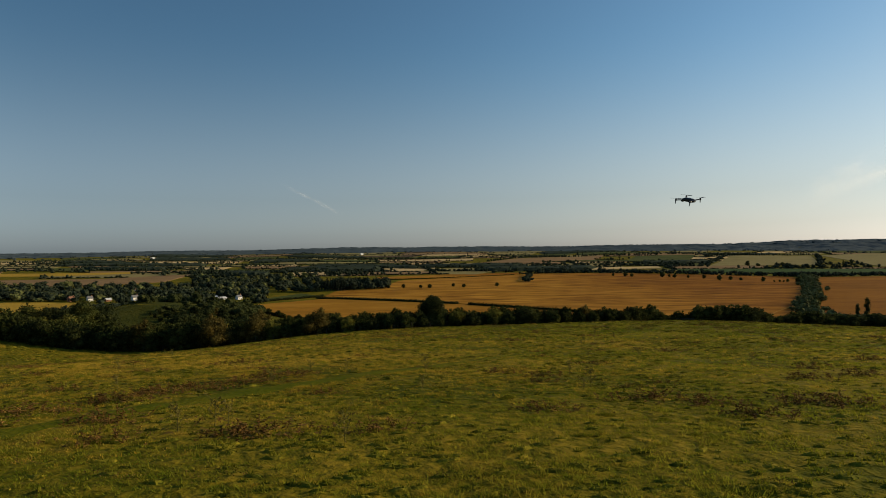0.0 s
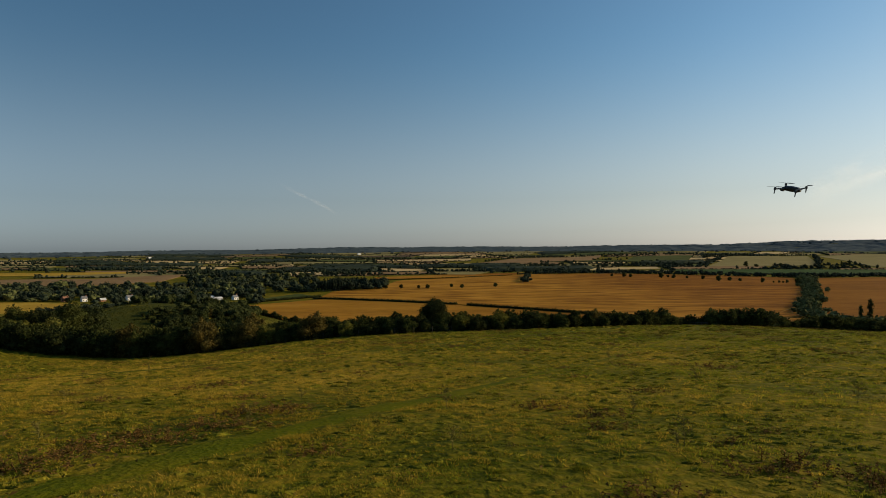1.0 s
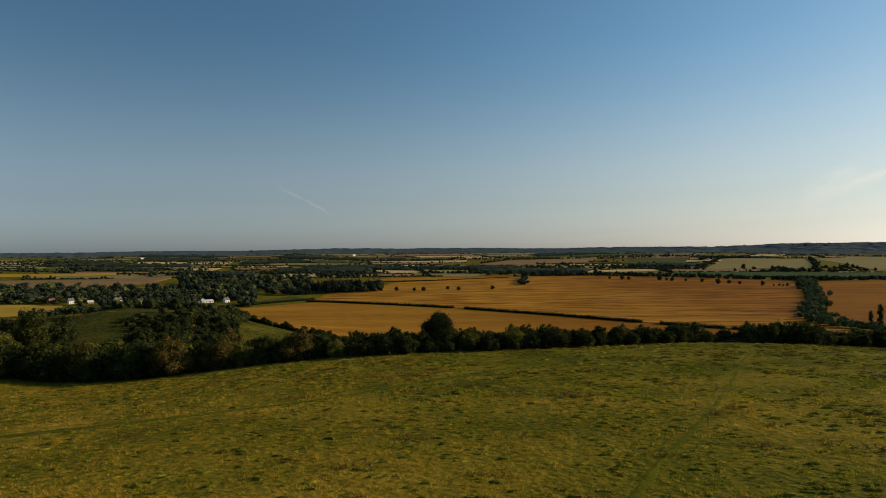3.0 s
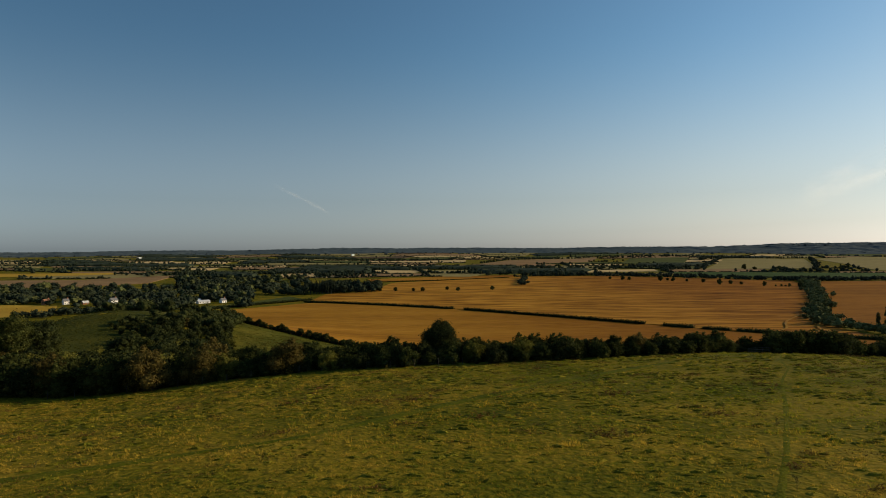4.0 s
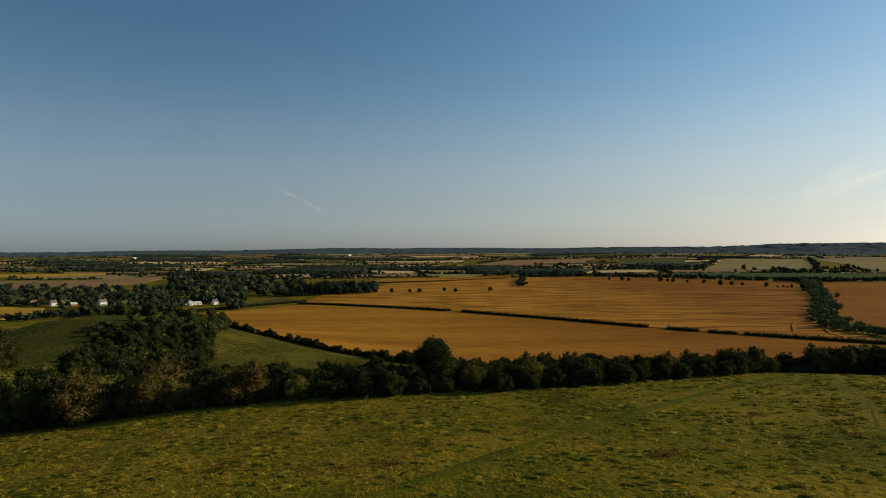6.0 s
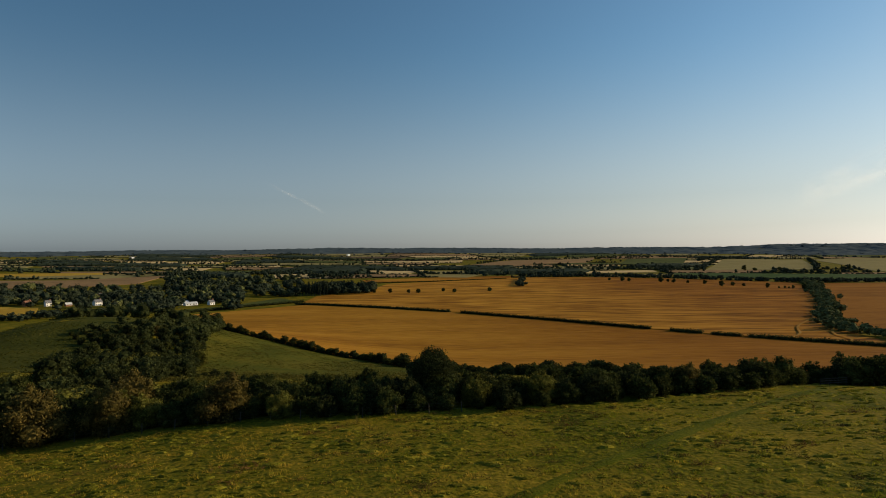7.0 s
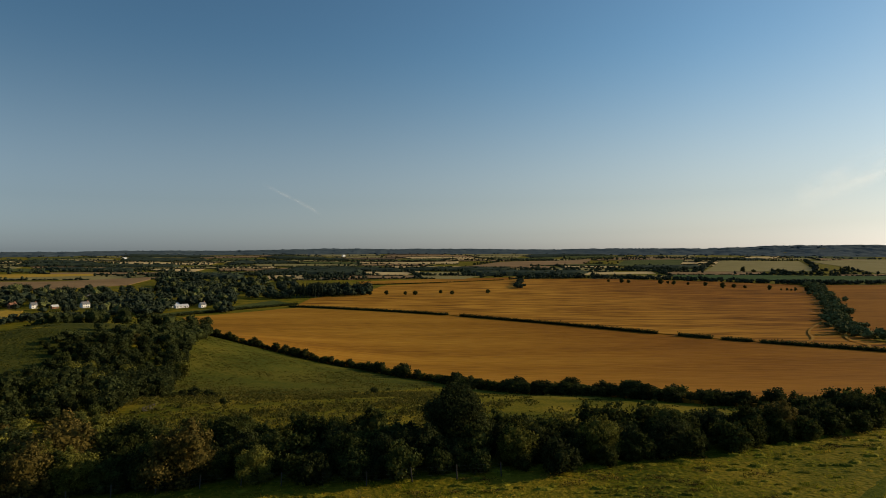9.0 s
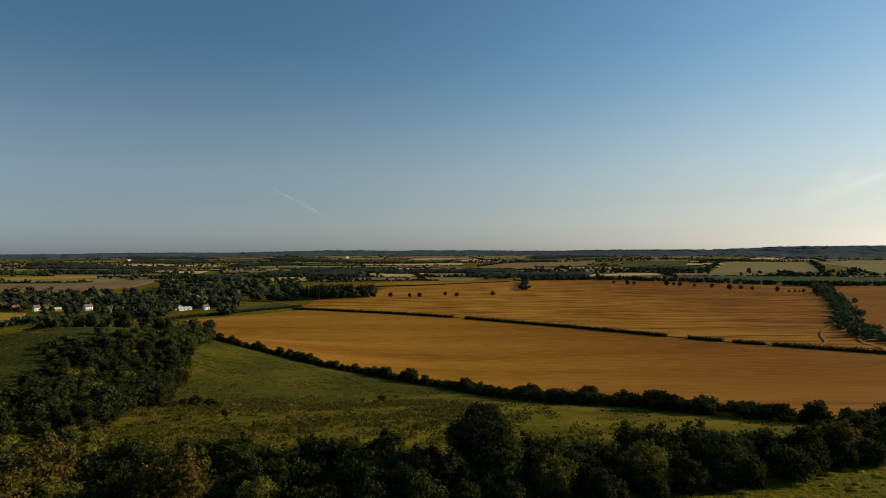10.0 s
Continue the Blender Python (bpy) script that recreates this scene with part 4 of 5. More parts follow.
d /= np.linalg.norm(d, axis=1)[:, None]
side = np.stack([-d[:, 1], d[:, 0]], 1)
half_w = np.interp(tr[:, 1], [14, 34, 50, 140], [0.85, 0.7, 0.22, 0.15]) * rng.uniform(0.6, 1.25, len(tr))
rows = [tr + side * half_w[:, None] * k for k in (-1, -0.5, 0, 0.5, 1)]
tv = np.stack(rows, 0).reshape(-1, 2)
lift = np.outer([0.0, 1, 0.9, 1, 0.0], np.interp(tr[:, 1], [14, 36, 60], [0.035, 0.03, 0.015])).ravel()
path = new("footpath", mesh_from("footpath", np.column_stack([tv, ground_z(tv[:, 0], tv[:, 1]) + lift]), grid_faces(len(tr), 5), M_path, True))
tagged(path, "trodden path of short darker green grass across the hill", "path", kind="structure")
SHEEP_WALK = [(-34, 64), (-22, 69), (-10, 75.6), (0, 87), (10.4, 98), (18, 105), (27, 113.5), (40, 125), (53, 136), (60, 145)]
sw = resample(SHEEP_WALK, 120)
d = np.gradient(sw, axis=0)
d /= np.linalg.norm(d, axis=1)[:, None]
side = np.stack([-d[:, 1], d[:, 0]], 1)
half_w = 0.7 + 0.2 * np.sin(np.linspace(0, 23, len(sw))) + rng.normal(0, 0.06, len(sw))
tv = np.stack([sw + side * half_w[:, None] * k for k in (-1, -0.5, 0, 0.5, 1)], 0).reshape(-1, 2)
lift = np.outer([0.0, 1, 0.8, 1, 0.0], np.full(len(sw), 0.05)).ravel()
walkway = new("sheep_walk", mesh_from("sheep_walk", np.column_stack([tv, ground_z(tv[:, 0], tv[:, 1]) + lift]), grid_faces(len(sw), 5), M_walk, True))
tagged(walkway, "broad strip of short green grass trodden across the pasture", "path", kind="structure")
track_pts = resample(TRACK, 400)
walk_pts = resample(SHEEP_WALK, 200)


def off_track(x, y, points=None):
    """Distance of many points from the footpath, or from another line of points."""
    out = np.full(len(x), 99.0)
    for px, py in (track_pts if points is None else points)[::2]:
        out = np.minimum(out, np.hypot(x - px, y - py))
    return out


def patchy(x, y, s, seed):
    """Cheap smooth noise from a few crossed waves, about -1 to 1."""
    r = np.random.default_rng(seed)
    z = np.zeros(len(x))
    for k in range(7):
        a, f = r.uniform(0, 6.28), s * r.uniform(0.6, 1.9)
        z += np.sin((x * math.cos(a) + y * math.sin(a)) * f + r.uniform(0, 6.28))
    return z / 3.2


def grass(name, y0, y1, tufts, blades, tall, width, spread_r, label, seed, contrast):
    """Leaning grass blades in tufts over a stretch of the hill."""
    r = np.random.default_rng(seed)
    y = y0 + (y1 - y0) * r.uniform(0, 1, tufts * 3)
    x = r.uniform(-1, 1, tufts * 3) * (0.86 * y + 6)
    thick = 0.55 + contrast * (0.4 * patchy(x, y, 0.9, 3) + 0.3 * patchy(x, y, 3.1, 4)) - 0.42 * np.clip((x - 12) / 22, 0, 1) * np.clip((y - 88) / 20, 0, 1)
    away = off_track(x, y)
    keep = (thick > r.uniform(0, 1, len(x))) & (y < np.interp(x, [p[0] for p in LINE], [p[1] for p in LINE]) - 1.2)
    keep &= (away > np.interp(y, [40, 60], [0.7, 0.1])) | (spread_r < 0.13)
    keep &= (off_track(x, y, walk_pts) > 1.0) | (r.uniform(0, 1, len(x)) < (0.8 if spread_r < 0.13 else 0.0))
    tufts = min(tufts, int(tufts * keep.mean() / 0.5))
    x, y, away = x[keep][:tufts], y[keep][:tufts], away[keep][:tufts]
    n = len(x)
    lush = np.clip(0.8 + 0.3 * patchy(x, y, 1.7, 6) + 0.3 * r.normal(0, 1, n), 0.35, 1.9) * np.clip(away / np.interp(y, [30, 60], [1.0, 0.2]), 0.3, 1)
    q, a = np.sqrt(r.uniform(0, 1, n * blades)), r.uniform(0, 6.28, n * blades)
    size = np.repeat(spread_r * r.uniform(0.6, 1.5, n), blades)
    ox, oy = q * np.cos(a) * size * 1.25, q * np.sin(a) * size
    bx, by = np.repeat(x, blades) + ox, np.repeat(y, blades) + oy
    h = tall * np.repeat(lush, blades) * r.uniform(0.5, 1.2, n * blades) * (1.15 - 0.5 * q)
    bz = ground_z(bx, by) - 0.015
    t = r.uniform(0, 6.28, n * blades)
    lean = r.normal(0, 0.35, (n * blades, 2)) * h[:, None] + np.stack([ox, oy], 1) * 0.5 + np.array([-0.2, -0.1]) * h[:, None]
    w = width * r.uniform(0.6, 1.4, n * blades)
    ca, sa = np.cos(t) * w, np.sin(t) * w
    v = np.stack([np.stack([bx - ca, by - sa, bz], 1), np.stack([bx + ca, by + sa, bz], 1), np.stack([bx + lean[:, 0], by + lean[:, 1], bz + h], 1)], 1).reshape(-1, 3)
    gold = (-0.3 if tall > 0.15 and y0 > 20 and tufts < 10000 else 0.0) + np.interp(y, [10, 18, 30, 45, 60, 80, 110], [-0.15, 0.08, 0.52, 0.92, 0.88, 0.62, 0.5]) + 0.28 * patchy(x, y, 0.13, 8) + np.interp(x, [-20, -4, 2], [0.45, 0.25, 0]) - 0.5 * np.clip((x - 5) / 30, 0, 1) * np.clip((y - 80) / 30, 0, 1) - 0.34 * np.clip((x + 3) / 18, 0, 1)
    dry = np.repeat(gold > r.uniform(0, 1, n), blades * 3)
    for pick, ob_name, m, text in ((~dry, name, M_blade, label[0]), (dry, "dry_" + name, M_dry, label[1])):
        p = v[pick]
        tagged(new(ob_name, mesh_from(ob_name, p, np.arange(len(p)).reshape(-1, 3), m)), text, "grass", kind="stuff")


SWARD = ("short olive-green pasture grass on the hill", "short straw-gold dry grass on the hill")
CLUMPS = ("shaggy clumps of longer green pasture grass", "shaggy clumps of longer gold dry grass")
grass("grass", 5, 34, 28000, 9, 0.075, 0.018, 0.12, SWARD, 11, 1.05)
grass("grass", 32, 72, 28000, 7, 0.115, 0.018, 0.12, SWARD, 12, 1.05)
grass("grass", 70, 146, 34000, 5, 0.17, 0.031, 0.12, SWARD, 13, 1.05)
grass("grass_clumps", 5, 34, 5200, 22, 0.12, 0.010, 0.17, CLUMPS, 14, 1.3)
grass("grass_clumps", 32, 72, 4800, 18, 0.17, 0.017, 0.24, CLUMPS, 15, 1.3)
grass("grass_clumps", 70, 146, 4300, 16, 0.26, 0.03, 0.33, CLUMPS, 16, 1.3)


def dock_clump(seed):
    """A patch of dead dock: many thin stems with rusty seed heads over low leaves."""
    r = np.random.default_rng(seed)
    root = new("dock_clump")
    bm = bmesh.new()
    P, N = [], []
    for k in range(22):
        a, q = r.uniform(0, 6.28), r.uniform(0, 0.6) ** 0.8
        x, y, h = q * math.cos(a) * 1.5, q * math.sin(a) * 0.7, r.uniform(0.12, 0.34)
        tx, ty = x + r.normal(0, 0.06), y + r.normal(0, 0.06)
        tube(bm, (x, y, -0.05), (tx, ty, h), 0.008, 0.005, 4)
        m = 16
        t = r.uniform(0.2, 1.05, m)
        P.append(np.column_stack([x + (tx - x) * t + r.normal(0, 0.03, m), y + (ty - y) * t + r.normal(0, 0.03, m), h * t]))
        N.append(r.normal(0, 1, (m, 3)))
    tagged(part("stem", bm, M_dock, root), kind="stuff")
    p = np.vstack(P)
    v, f = leaf_quads(p, np.vstack(N), np.full(len(p), 0.05), 0.6, r)
    heads = tagged(new("seed_head", mesh_from("seed_head", v, f, M_dock)), kind="stuff")
    heads.parent = root
    q = r.normal(0, 1, (70, 2)) * (0.55, 0.3)
    p = np.column_stack([q, r.uniform(0.02, 0.14, 70)])
    v, f = leaf_quads(p, np.tile([0, 0, 1.0], (70, 1)), np.full(70, 0.085), 0.5, r)
    low = tagged(new("leaf", mesh_from("leaf", v, f, M_mat)), kind="stuff")
    low.parent = root
    return tagged(root, "rust-brown clump of dead dock in the pasture", "weed", "dock clumps")


def thistle(seed, tall):
    """A spindly thistle: a stalk, branching stems and small ragged leaves and heads."""
    r = np.random.default_rng(seed)
    root = new("thistle")
    bm = bmesh.new()
    tube(bm, (0, 0, -0.05), (r.normal(0, 0.05), r.normal(0, 0.05), tall), 0.014, 0.006, 5)
    P = [np.column_stack([r.normal(0, 0.05, 30), r.normal(0, 0.05, 30), r.uniform(0.05, 1, 30) * tall])]
    for k in range(9):
        z, a, q = r.uniform(0.3, 0.85) * tall, r.uniform(0, 6.28), r.uniform(0.1, 0.26)
        tip = (q * math.cos(a), q * math.sin(a), z + r.uniform(0.08, 0.25))
        tube(bm, (0, 0, z), tip, 0.007, 0.004, 4)
        P.append(np.array(tip) + r.normal(0, 0.022, (9, 3)))
        P.append(np.column_stack([np.linspace(0, tip[0], 6), np.linspace(0, tip[1], 6), np.linspace(z, tip[2], 6)]) + r.normal(0, 0.02, (6, 3)))
    tagged(part("stem", bm, M_thistle, root), kind="stuff")
    p = np.vstack(P)
    v, f = leaf_quads(p, r.normal(0, 1, p.shape), np.full(len(p), 0.055), 0.5, r)
    leaves = tagged(new("leaf", mesh_from("leaf", v, f, M_thistle)), kind="stuff")
    leaves.parent = root
    return tagged(root, "spindly dry thistle standing in the pasture", "weed", "thistles")


def tussock(seed):
    """A dense dome of longer, darker grass."""
    r = np.random.default_rng(seed)
    root = new("grass_tussock")
    n = 260
    a, q = r.uniform(0, 6.28, n), np.sqrt(r.uniform(0, 1, n))
    x, y = q * np.cos(a) * 0.26, q * np.sin(a) * 0.18
    h = 0.2 * (1.15 - q * 0.7) * r.uniform(0.6, 1.2, n)
    lx, ly = x * 0.55 + r.normal(0, 0.06, n), y * 0.55 + r.normal(0, 0.06, n)
    w = 0.011
    t = r.uniform(0, 6.28, n)
    v = np.stack([np.stack([x - np.cos(t) * w, y - np.sin(t) * w, np.full(n, -0.03)], 1), np.stack([x + np.cos(t) * w, y + np.sin(t) * w, np.full(n, -0.03)], 1),
                  np.stack([x + lx, y + ly, h], 1)], 1).reshape(-1, 3)
    blades = tagged(new("tuft", mesh_from("tuft", v, np.arange(3 * n).reshape(-1, 3), M_tuft)), kind="stuff")
    blades.parent = root
    return tagged(root, "dense dark green grass tussock in the pasture", "grass tussock", "tussocks")


docks = Stock([dock_clump(200 + i) for i in range(3)])
for x, y in ((-7.2, 27.4), (-8.3, 26.6), (-6.3, 26.9), (-5.9, 29.6), (-4.9, 29.2), (-8.3, 23.4), (-10.3, 20.8), (-11.2, 21.4), (-5.2, 16.6), (-1.9, 17.5), (-1.2, 17.2), (-4.6, 32.9), (10.8, 25.9), (10.1, 22.6), (10.9, 23.4), (11.7, 21.5), (12.6, 21.9), (12.7, 19.1), (20, 28.7), (6.4, 32.7), (12.3, 37.5), (22.7, 80.6), (17.9, 91.6), (31.2, 104.9), (3.5, 81.4), (12, 73.7), (-13.9, 103.5), (-1.7, 91.2), (-14.9, 92.9)):
    docks.put(x, y, rng.uniform(0.7, 0.95) * (1.0 if y < 60 else 1.4), turn=rng.uniform(-25, 25), flat=1.6 if x < 0 else 1.25)
for k in range(125):
    y = 16 + 112 * rng.random()
    x = rng.uniform(-0.75, 0.8) * y
    if 17 < y < 120 + 0.2 * abs(x) and y < np.interp(x, [p[0] for p in LINE], [p[1] for p in LINE]) - 4:
        docks.put(x, y, rng.uniform(0.5, 1.0), turn=rng.uniform(-25, 25), flat=1.4)
# rough tufts in the pasture between the two hedges
n = 2600
hx, hy = rng.uniform(-5, 75, n), rng.uniform(142, 245, n)
keep = (hy > np.interp(hx, [p[0] for p in LINE], [p[1] for p in LINE]) + 8) & (0.25 + 0.6 * patchy(hx, hy, 0.5, 21) > rng.uniform(0, 1, n))
px, py = np.repeat(hx[keep], 11) + rng.normal(0, 0.4, keep.sum() * 11), np.repeat(hy[keep], 11) + rng.normal(0, 0.28, keep.sum() * 11)
hv, hf = leaf_quads(np.column_stack([px, py, ground_z(px, py) + rng.uniform(0.02, 0.26, len(px))]), rng.normal(0, 0.6, (len(px), 3)) + (0, -0.2, 0.6), np.full(len(px), 0.24), 0.8)
tagged(new("pasture_tufts", mesh_from("pasture_tufts", hv, hf, M_slope)), "dark rough tufts dotting the green pasture", "grass", kind="stuff")
thistles = Stock([thistle(220 + i, 0.6 + 0.1 * i) for i in range(3)])
for x, y in ((-3.0, 18.4), (-3.7, 17.7), (2.5, 25.2), (-10.7, 27.4), (19.4, 32.9), (-2.8, 18.9), (1.0, 16.2), (9.5, 31)):
    thistles.put(x, y, rng.uniform(0.85, 1.1))
for k in range(40):
    y = rng.uniform(24, 122)
    x = rng.uniform(-0.7, 0.7) * y
    if y < np.interp(x, [p[0] for p in LINE], [p[1] for p in LINE]) - 3:
        thistles.put(x, y, rng.uniform(0.7, 1.2))
tussocks = Stock([tussock(240 + i) for i in range(4)])
for x, y in ((-5, 16.4), (-0.2, 15.9), (5.6, 22.9), (11, 18.6), (6.9, 16.7), (0, 35.2), (0.5, 15.6), (8.2, 19.6), (9.4, 20.8), (14.5, 23.5)):
    tussocks.put(x, y, rng.uniform(0.55, 0.75), turn=rng.uniform(-30, 30), flat=1.4)
for k in range(150):
    y = 16 + 80 * rng.random() ** 1.2
    x = rng.uniform(-0.8, 0.8) * (y + 2)
    tussocks.put(x, y, rng.uniform(0.4, 0.9) * (0.75 + y / 120), turn=rng.uniform(-30, 30))

for k in range(110):
    x, y = rng.uniform(-25, 75), rng.uniform(84, 142)
    if y < np.interp(x, [p[0] for p in LINE], [p[1] for p in LINE]) - 3.5 and rng.random() < np.interp(x, [-25, 15], [0.4, 1]):
        tussocks.put(x, y, rng.uniform(0.4, 1.2), turn=rng.uniform(-30, 30), flat=rng.uniform(1.2, 2.6))

# the many small tussocks of the grazed turf
def turf_tussocks(name, count, blades, reach, tall, material, text, seed, low=0.0):
    """Domes of longer blades scattered over the hill, thicker in drifts."""
    r = np.random.default_rng(seed)
    y = 8 + 134 * r.random(count * 3) ** 1.1
    x = r.uniform(-0.86, 0.86, count * 3) * (y + 5)
    keep = (y < np.interp(x, [p[0] for p in LINE], [p[1] for p in LINE]) - 3) & (0.5 + 0.45 * patchy(x, y, 0.35, seed + 1) + low > r.uniform(0, 1, len(x))) & (off_track(x, y) > 1.0) & (off_track(x, y, walk_pts) > 1.3)
    x, y = x[keep][:count], y[keep][:count]
    n = len(x)
    wide = reach * r.uniform(0.5, 1.3, n) * (0.35 + y / 110)
    hi = tall * r.uniform(0.55, 1.25, n) * (0.42 + y / 150)
    turn = r.normal(0, 0.35, n)
    a, q = r.uniform(0, 6.28, n * blades), np.sqrt(r.uniform(0, 1, n * blades))
    u, v = q * np.cos(a) * np.repeat(wide, blades), q * np.sin(a) * np.repeat(wide * 0.5, blades)
    c, sn = np.repeat(np.cos(turn), blades), np.repeat(np.sin(turn), blades)
    ox, oy = u * c - v * sn, u * sn + v * c
    bx, by = np.repeat(x, blades) + ox, np.repeat(y, blades) + oy
    bz = ground_z(bx, by) - 0.02
    h = np.repeat(hi, blades) * (1.15 - 0.75 * q) * r.uniform(0.6, 1.2, n * blades)
    w = np.repeat(wide, blades) * 0.3 / blades ** 0.5 * r.uniform(0.6, 1.3, n * blades)
    t = r.uniform(0, 6.28, n * blades)
    ca, sa = np.cos(t) * w, np.sin(t) * w
    lx, ly = ox * 0.4 + r.normal(0, 0.25, n * blades) * h, oy * 0.4 + r.normal(0, 0.25, n * blades) * h
    p = np.stack([np.stack([bx - ca, by - sa, bz], 1), np.stack([bx + ca, by + sa, bz], 1), np.stack([bx + lx, by + ly, bz + h], 1)], 1).reshape(-1, 3)
    tagged(new(name, mesh_from(name, p, np.arange(len(p)).reshape(-1, 3), material)), text, "grass", kind="stuff")


turf_tussocks("small_tussocks", 5500, 16, 0.26, 0.17, M_blade, "small olive grass tussocks all over the pasture", 51)
turf_tussocks("dark_tussocks", 1500, 46, 0.5, 0.25, M_tuft, "dark green grass tussocks scattered over the pasture", 61)
turf_tussocks("seeding_tussocks", 450, 50, 0.4, 0.22, M_dry, "straw-coloured seeding tussocks scattered over the pasture", 71)


def hummocks(count, seed):
    """Low grassy mounds in the grazed turf, longer across the slope, each with a rough cap of blades."""
    r = np.random.default_rng(seed)
    y = 7 + 135 * r.random(count * 4) ** 1.15
    x = r.uniform(-0.86, 0.86, count * 4) * (y + 5)
    keep = (y < np.interp(x, [p[0] for p in LINE], [p[1] for p in LINE]) - 2.5) & (0.55 + 0.4 * patchy(x, y, 0.3, seed + 1) > r.uniform(0, 1, len(x)))
    keep &= r.random(len(x)) > np.interp(y, [18, 32, 75, 95], [0, 0.55, 0.55, 0]) * np.interp(x, [-10, 25], [1.0, 0.4])
    keep &= (off_track(x, y) > 0.9) & ((off_track(x, y, walk_pts) > 1.1) | (r.random(len(x)) < 0.25))
    x, y = x[keep][:count], y[keep][:count]
    n, k = len(x), 7
    a = r.uniform(0.16, 0.46, n) * (0.42 + y / 78)
    b = a * r.uniform(0.35, 0.6, n)
    h = a * r.uniform(0.14, 0.27, n)
    turn = r.normal(0.1, 0.3, n)
    ang = np.linspace(0, 2 * math.pi, k, endpoint=False)[None] + r.uniform(0, 0.9, (n, 1))
    rings = []
    for reach, up in ((1.0, -0.25), (0.62, 0.72)):
        q = reach * r.uniform(0.75, 1.25, (n, k))
        u, v = q * np.cos(ang) * a[:, None], q * np.sin(ang) * b[:, None]
        px, py = x[:, None] + u * np.cos(turn)[:, None] - v * np.sin(turn)[:, None], y[:, None] + u * np.sin(turn)[:, None] + v * np.cos(turn)[:, None]
        rings.append(np.stack([px, py, ground_z(px, py) + up * h[:, None] * r.uniform(0.7, 1.3, (n, k))], -1))
    top = np.stack([x, y, ground_z(x, y) + h], -1)[:, None]
    v = np.concatenate([rings[0], rings[1], top], 1).reshape(-1, 3)
    i = np.arange(k)
    j = (i + 1) % k
    f = np.concatenate([np.stack([i, j, k + j], 1), np.stack([i, k + j, k + i], 1), np.stack([k + i, k + j, np.full(k, 2 * k)], 1)])
    f = (f[None] + (np.arange(n) * (2 * k + 1))[:, None, None]).reshape(-1, 3)
    tagged(new("turf_hummocks", mesh_from("turf_hummocks", v, f, M_hummock)), "low grassy hummocks all over the grazed pasture", "turf", kind="stuff")
    m = 12
    q, t = r.uniform(0, 0.9, n * m), r.uniform(0, 6.28, n * m)
    u, w = q * np.cos(t) * np.repeat(a, m), q * np.sin(t) * np.repeat(b, m)
    ct, st = np.repeat(np.cos(turn), m), np.repeat(np.sin(turn), m)
    bx, by = np.repeat(x, m) + u * ct - w * st, np.repeat(y, m) + u * st + w * ct
    bz = ground_z(bx, by) + np.repeat(h, m) * (0.9 - 0.9 * q)
    hi = np.repeat(0.05 + a * 0.2, m) * r.uniform(0.5, 1.2, n * m)
    wd = np.repeat(0.008 + a * 0.03, m)
    g = r.uniform(0, 6.28, n * m)
    ca, sa = np.cos(g) * wd, np.sin(g) * wd
    lx, ly = u * 0.3 + r.normal(0, 0.3, n * m) * hi, w * 0.3 + r.normal(0, 0.3, n * m) * hi
    p = np.stack([np.stack([bx - ca, by - sa, bz], 1), np.stack([bx + ca, by + sa, bz], 1), np.stack([bx + lx, by + ly, bz + hi], 1)], 1).reshape(-1, 3)
    tagged(new("hummock_grass", mesh_from("hummock_grass", p, np.arange(len(p)).reshape(-1, 3), M_tuft)), "rough dark grass on the hummocks of the pasture", "grass", kind="stuff")


hummocks(8500, 81)

# mats of dead brown herbs lying in the grass
n = 1300
my = 9 + 116 * rng.random(n) ** 1.15
mx = rng.uniform(-0.85, 0.85, n) * (my + 4)
mx, my = np.concatenate([mx, rng.uniform(-10, 100, 1100)]), np.concatenate([my, rng.uniform(82, 144, 1100)])
n = len(mx)
keep = (my < np.interp(mx, [p[0] for p in LINE], [p[1] for p in LINE]) - 3) & (0.35 + 0.5 * patchy(mx, my, 0.22, 31) > rng.uniform(0, 1, n)) & (off_track(mx, my) > 1.2)
mx, my = mx[keep], my[keep]
per = 70
size = np.repeat(rng.uniform(0.5, 1.4, len(mx)) * (1 + my / 150), per)
grain = np.repeat(np.interp(my, [10, 40, 120], [0.035, 0.06, 0.13]), per)
px = np.repeat(mx, per) + rng.normal(0, 0.34, len(mx) * per) * size
py = np.repeat(my, per) + rng.normal(0, 0.17, len(mx) * per) * size
pz = ground_z(px, py) + np.abs(rng.normal(0.06, 0.07, len(px))) * size
hv, hf = leaf_quads(np.column_stack([px, py, pz]), rng.normal(0, 0.8, (len(px), 3)) + (0, 0, 0.3), grain, 0.45)
tagged(new("dead_herbs", mesh_from("dead_herbs", hv, hf, M_mat)), "low mats of dark brown dead herbs in the pasture", "herbs", kind="stuff")

# grass tufts of the slope below the wood
n = 9000
hy = rng.uniform(228, 372, n)
hx = rng.uniform(-112, 0, n)
keep = (hx > np.interp(hy, [228, 320, 376], [-76, -98, -112])) & (hy < np.interp(hx, [-112, -75, -31, 2], [368, 356, 335, 290])) & (0.5 + 0.6 * patchy(hx, hy, 0.12, 23) > rng.uniform(0, 1, n))
px, py = np.repeat(hx[keep], 6) + rng.normal(0, 0.5, keep.sum() * 6), np.repeat(hy[keep], 6) + rng.normal(0, 0.35, keep.sum() * 6)
hv, hf = leaf_quads(np.column_stack([px, py, ground_z(px, py) + 0.12 + rng.uniform(0.0, 0.22, len(px))]), rng.normal(0, 0.5, (len(px), 3)) + (0, -0.1, 0.9), np.full(len(px), 0.34), 0.8)
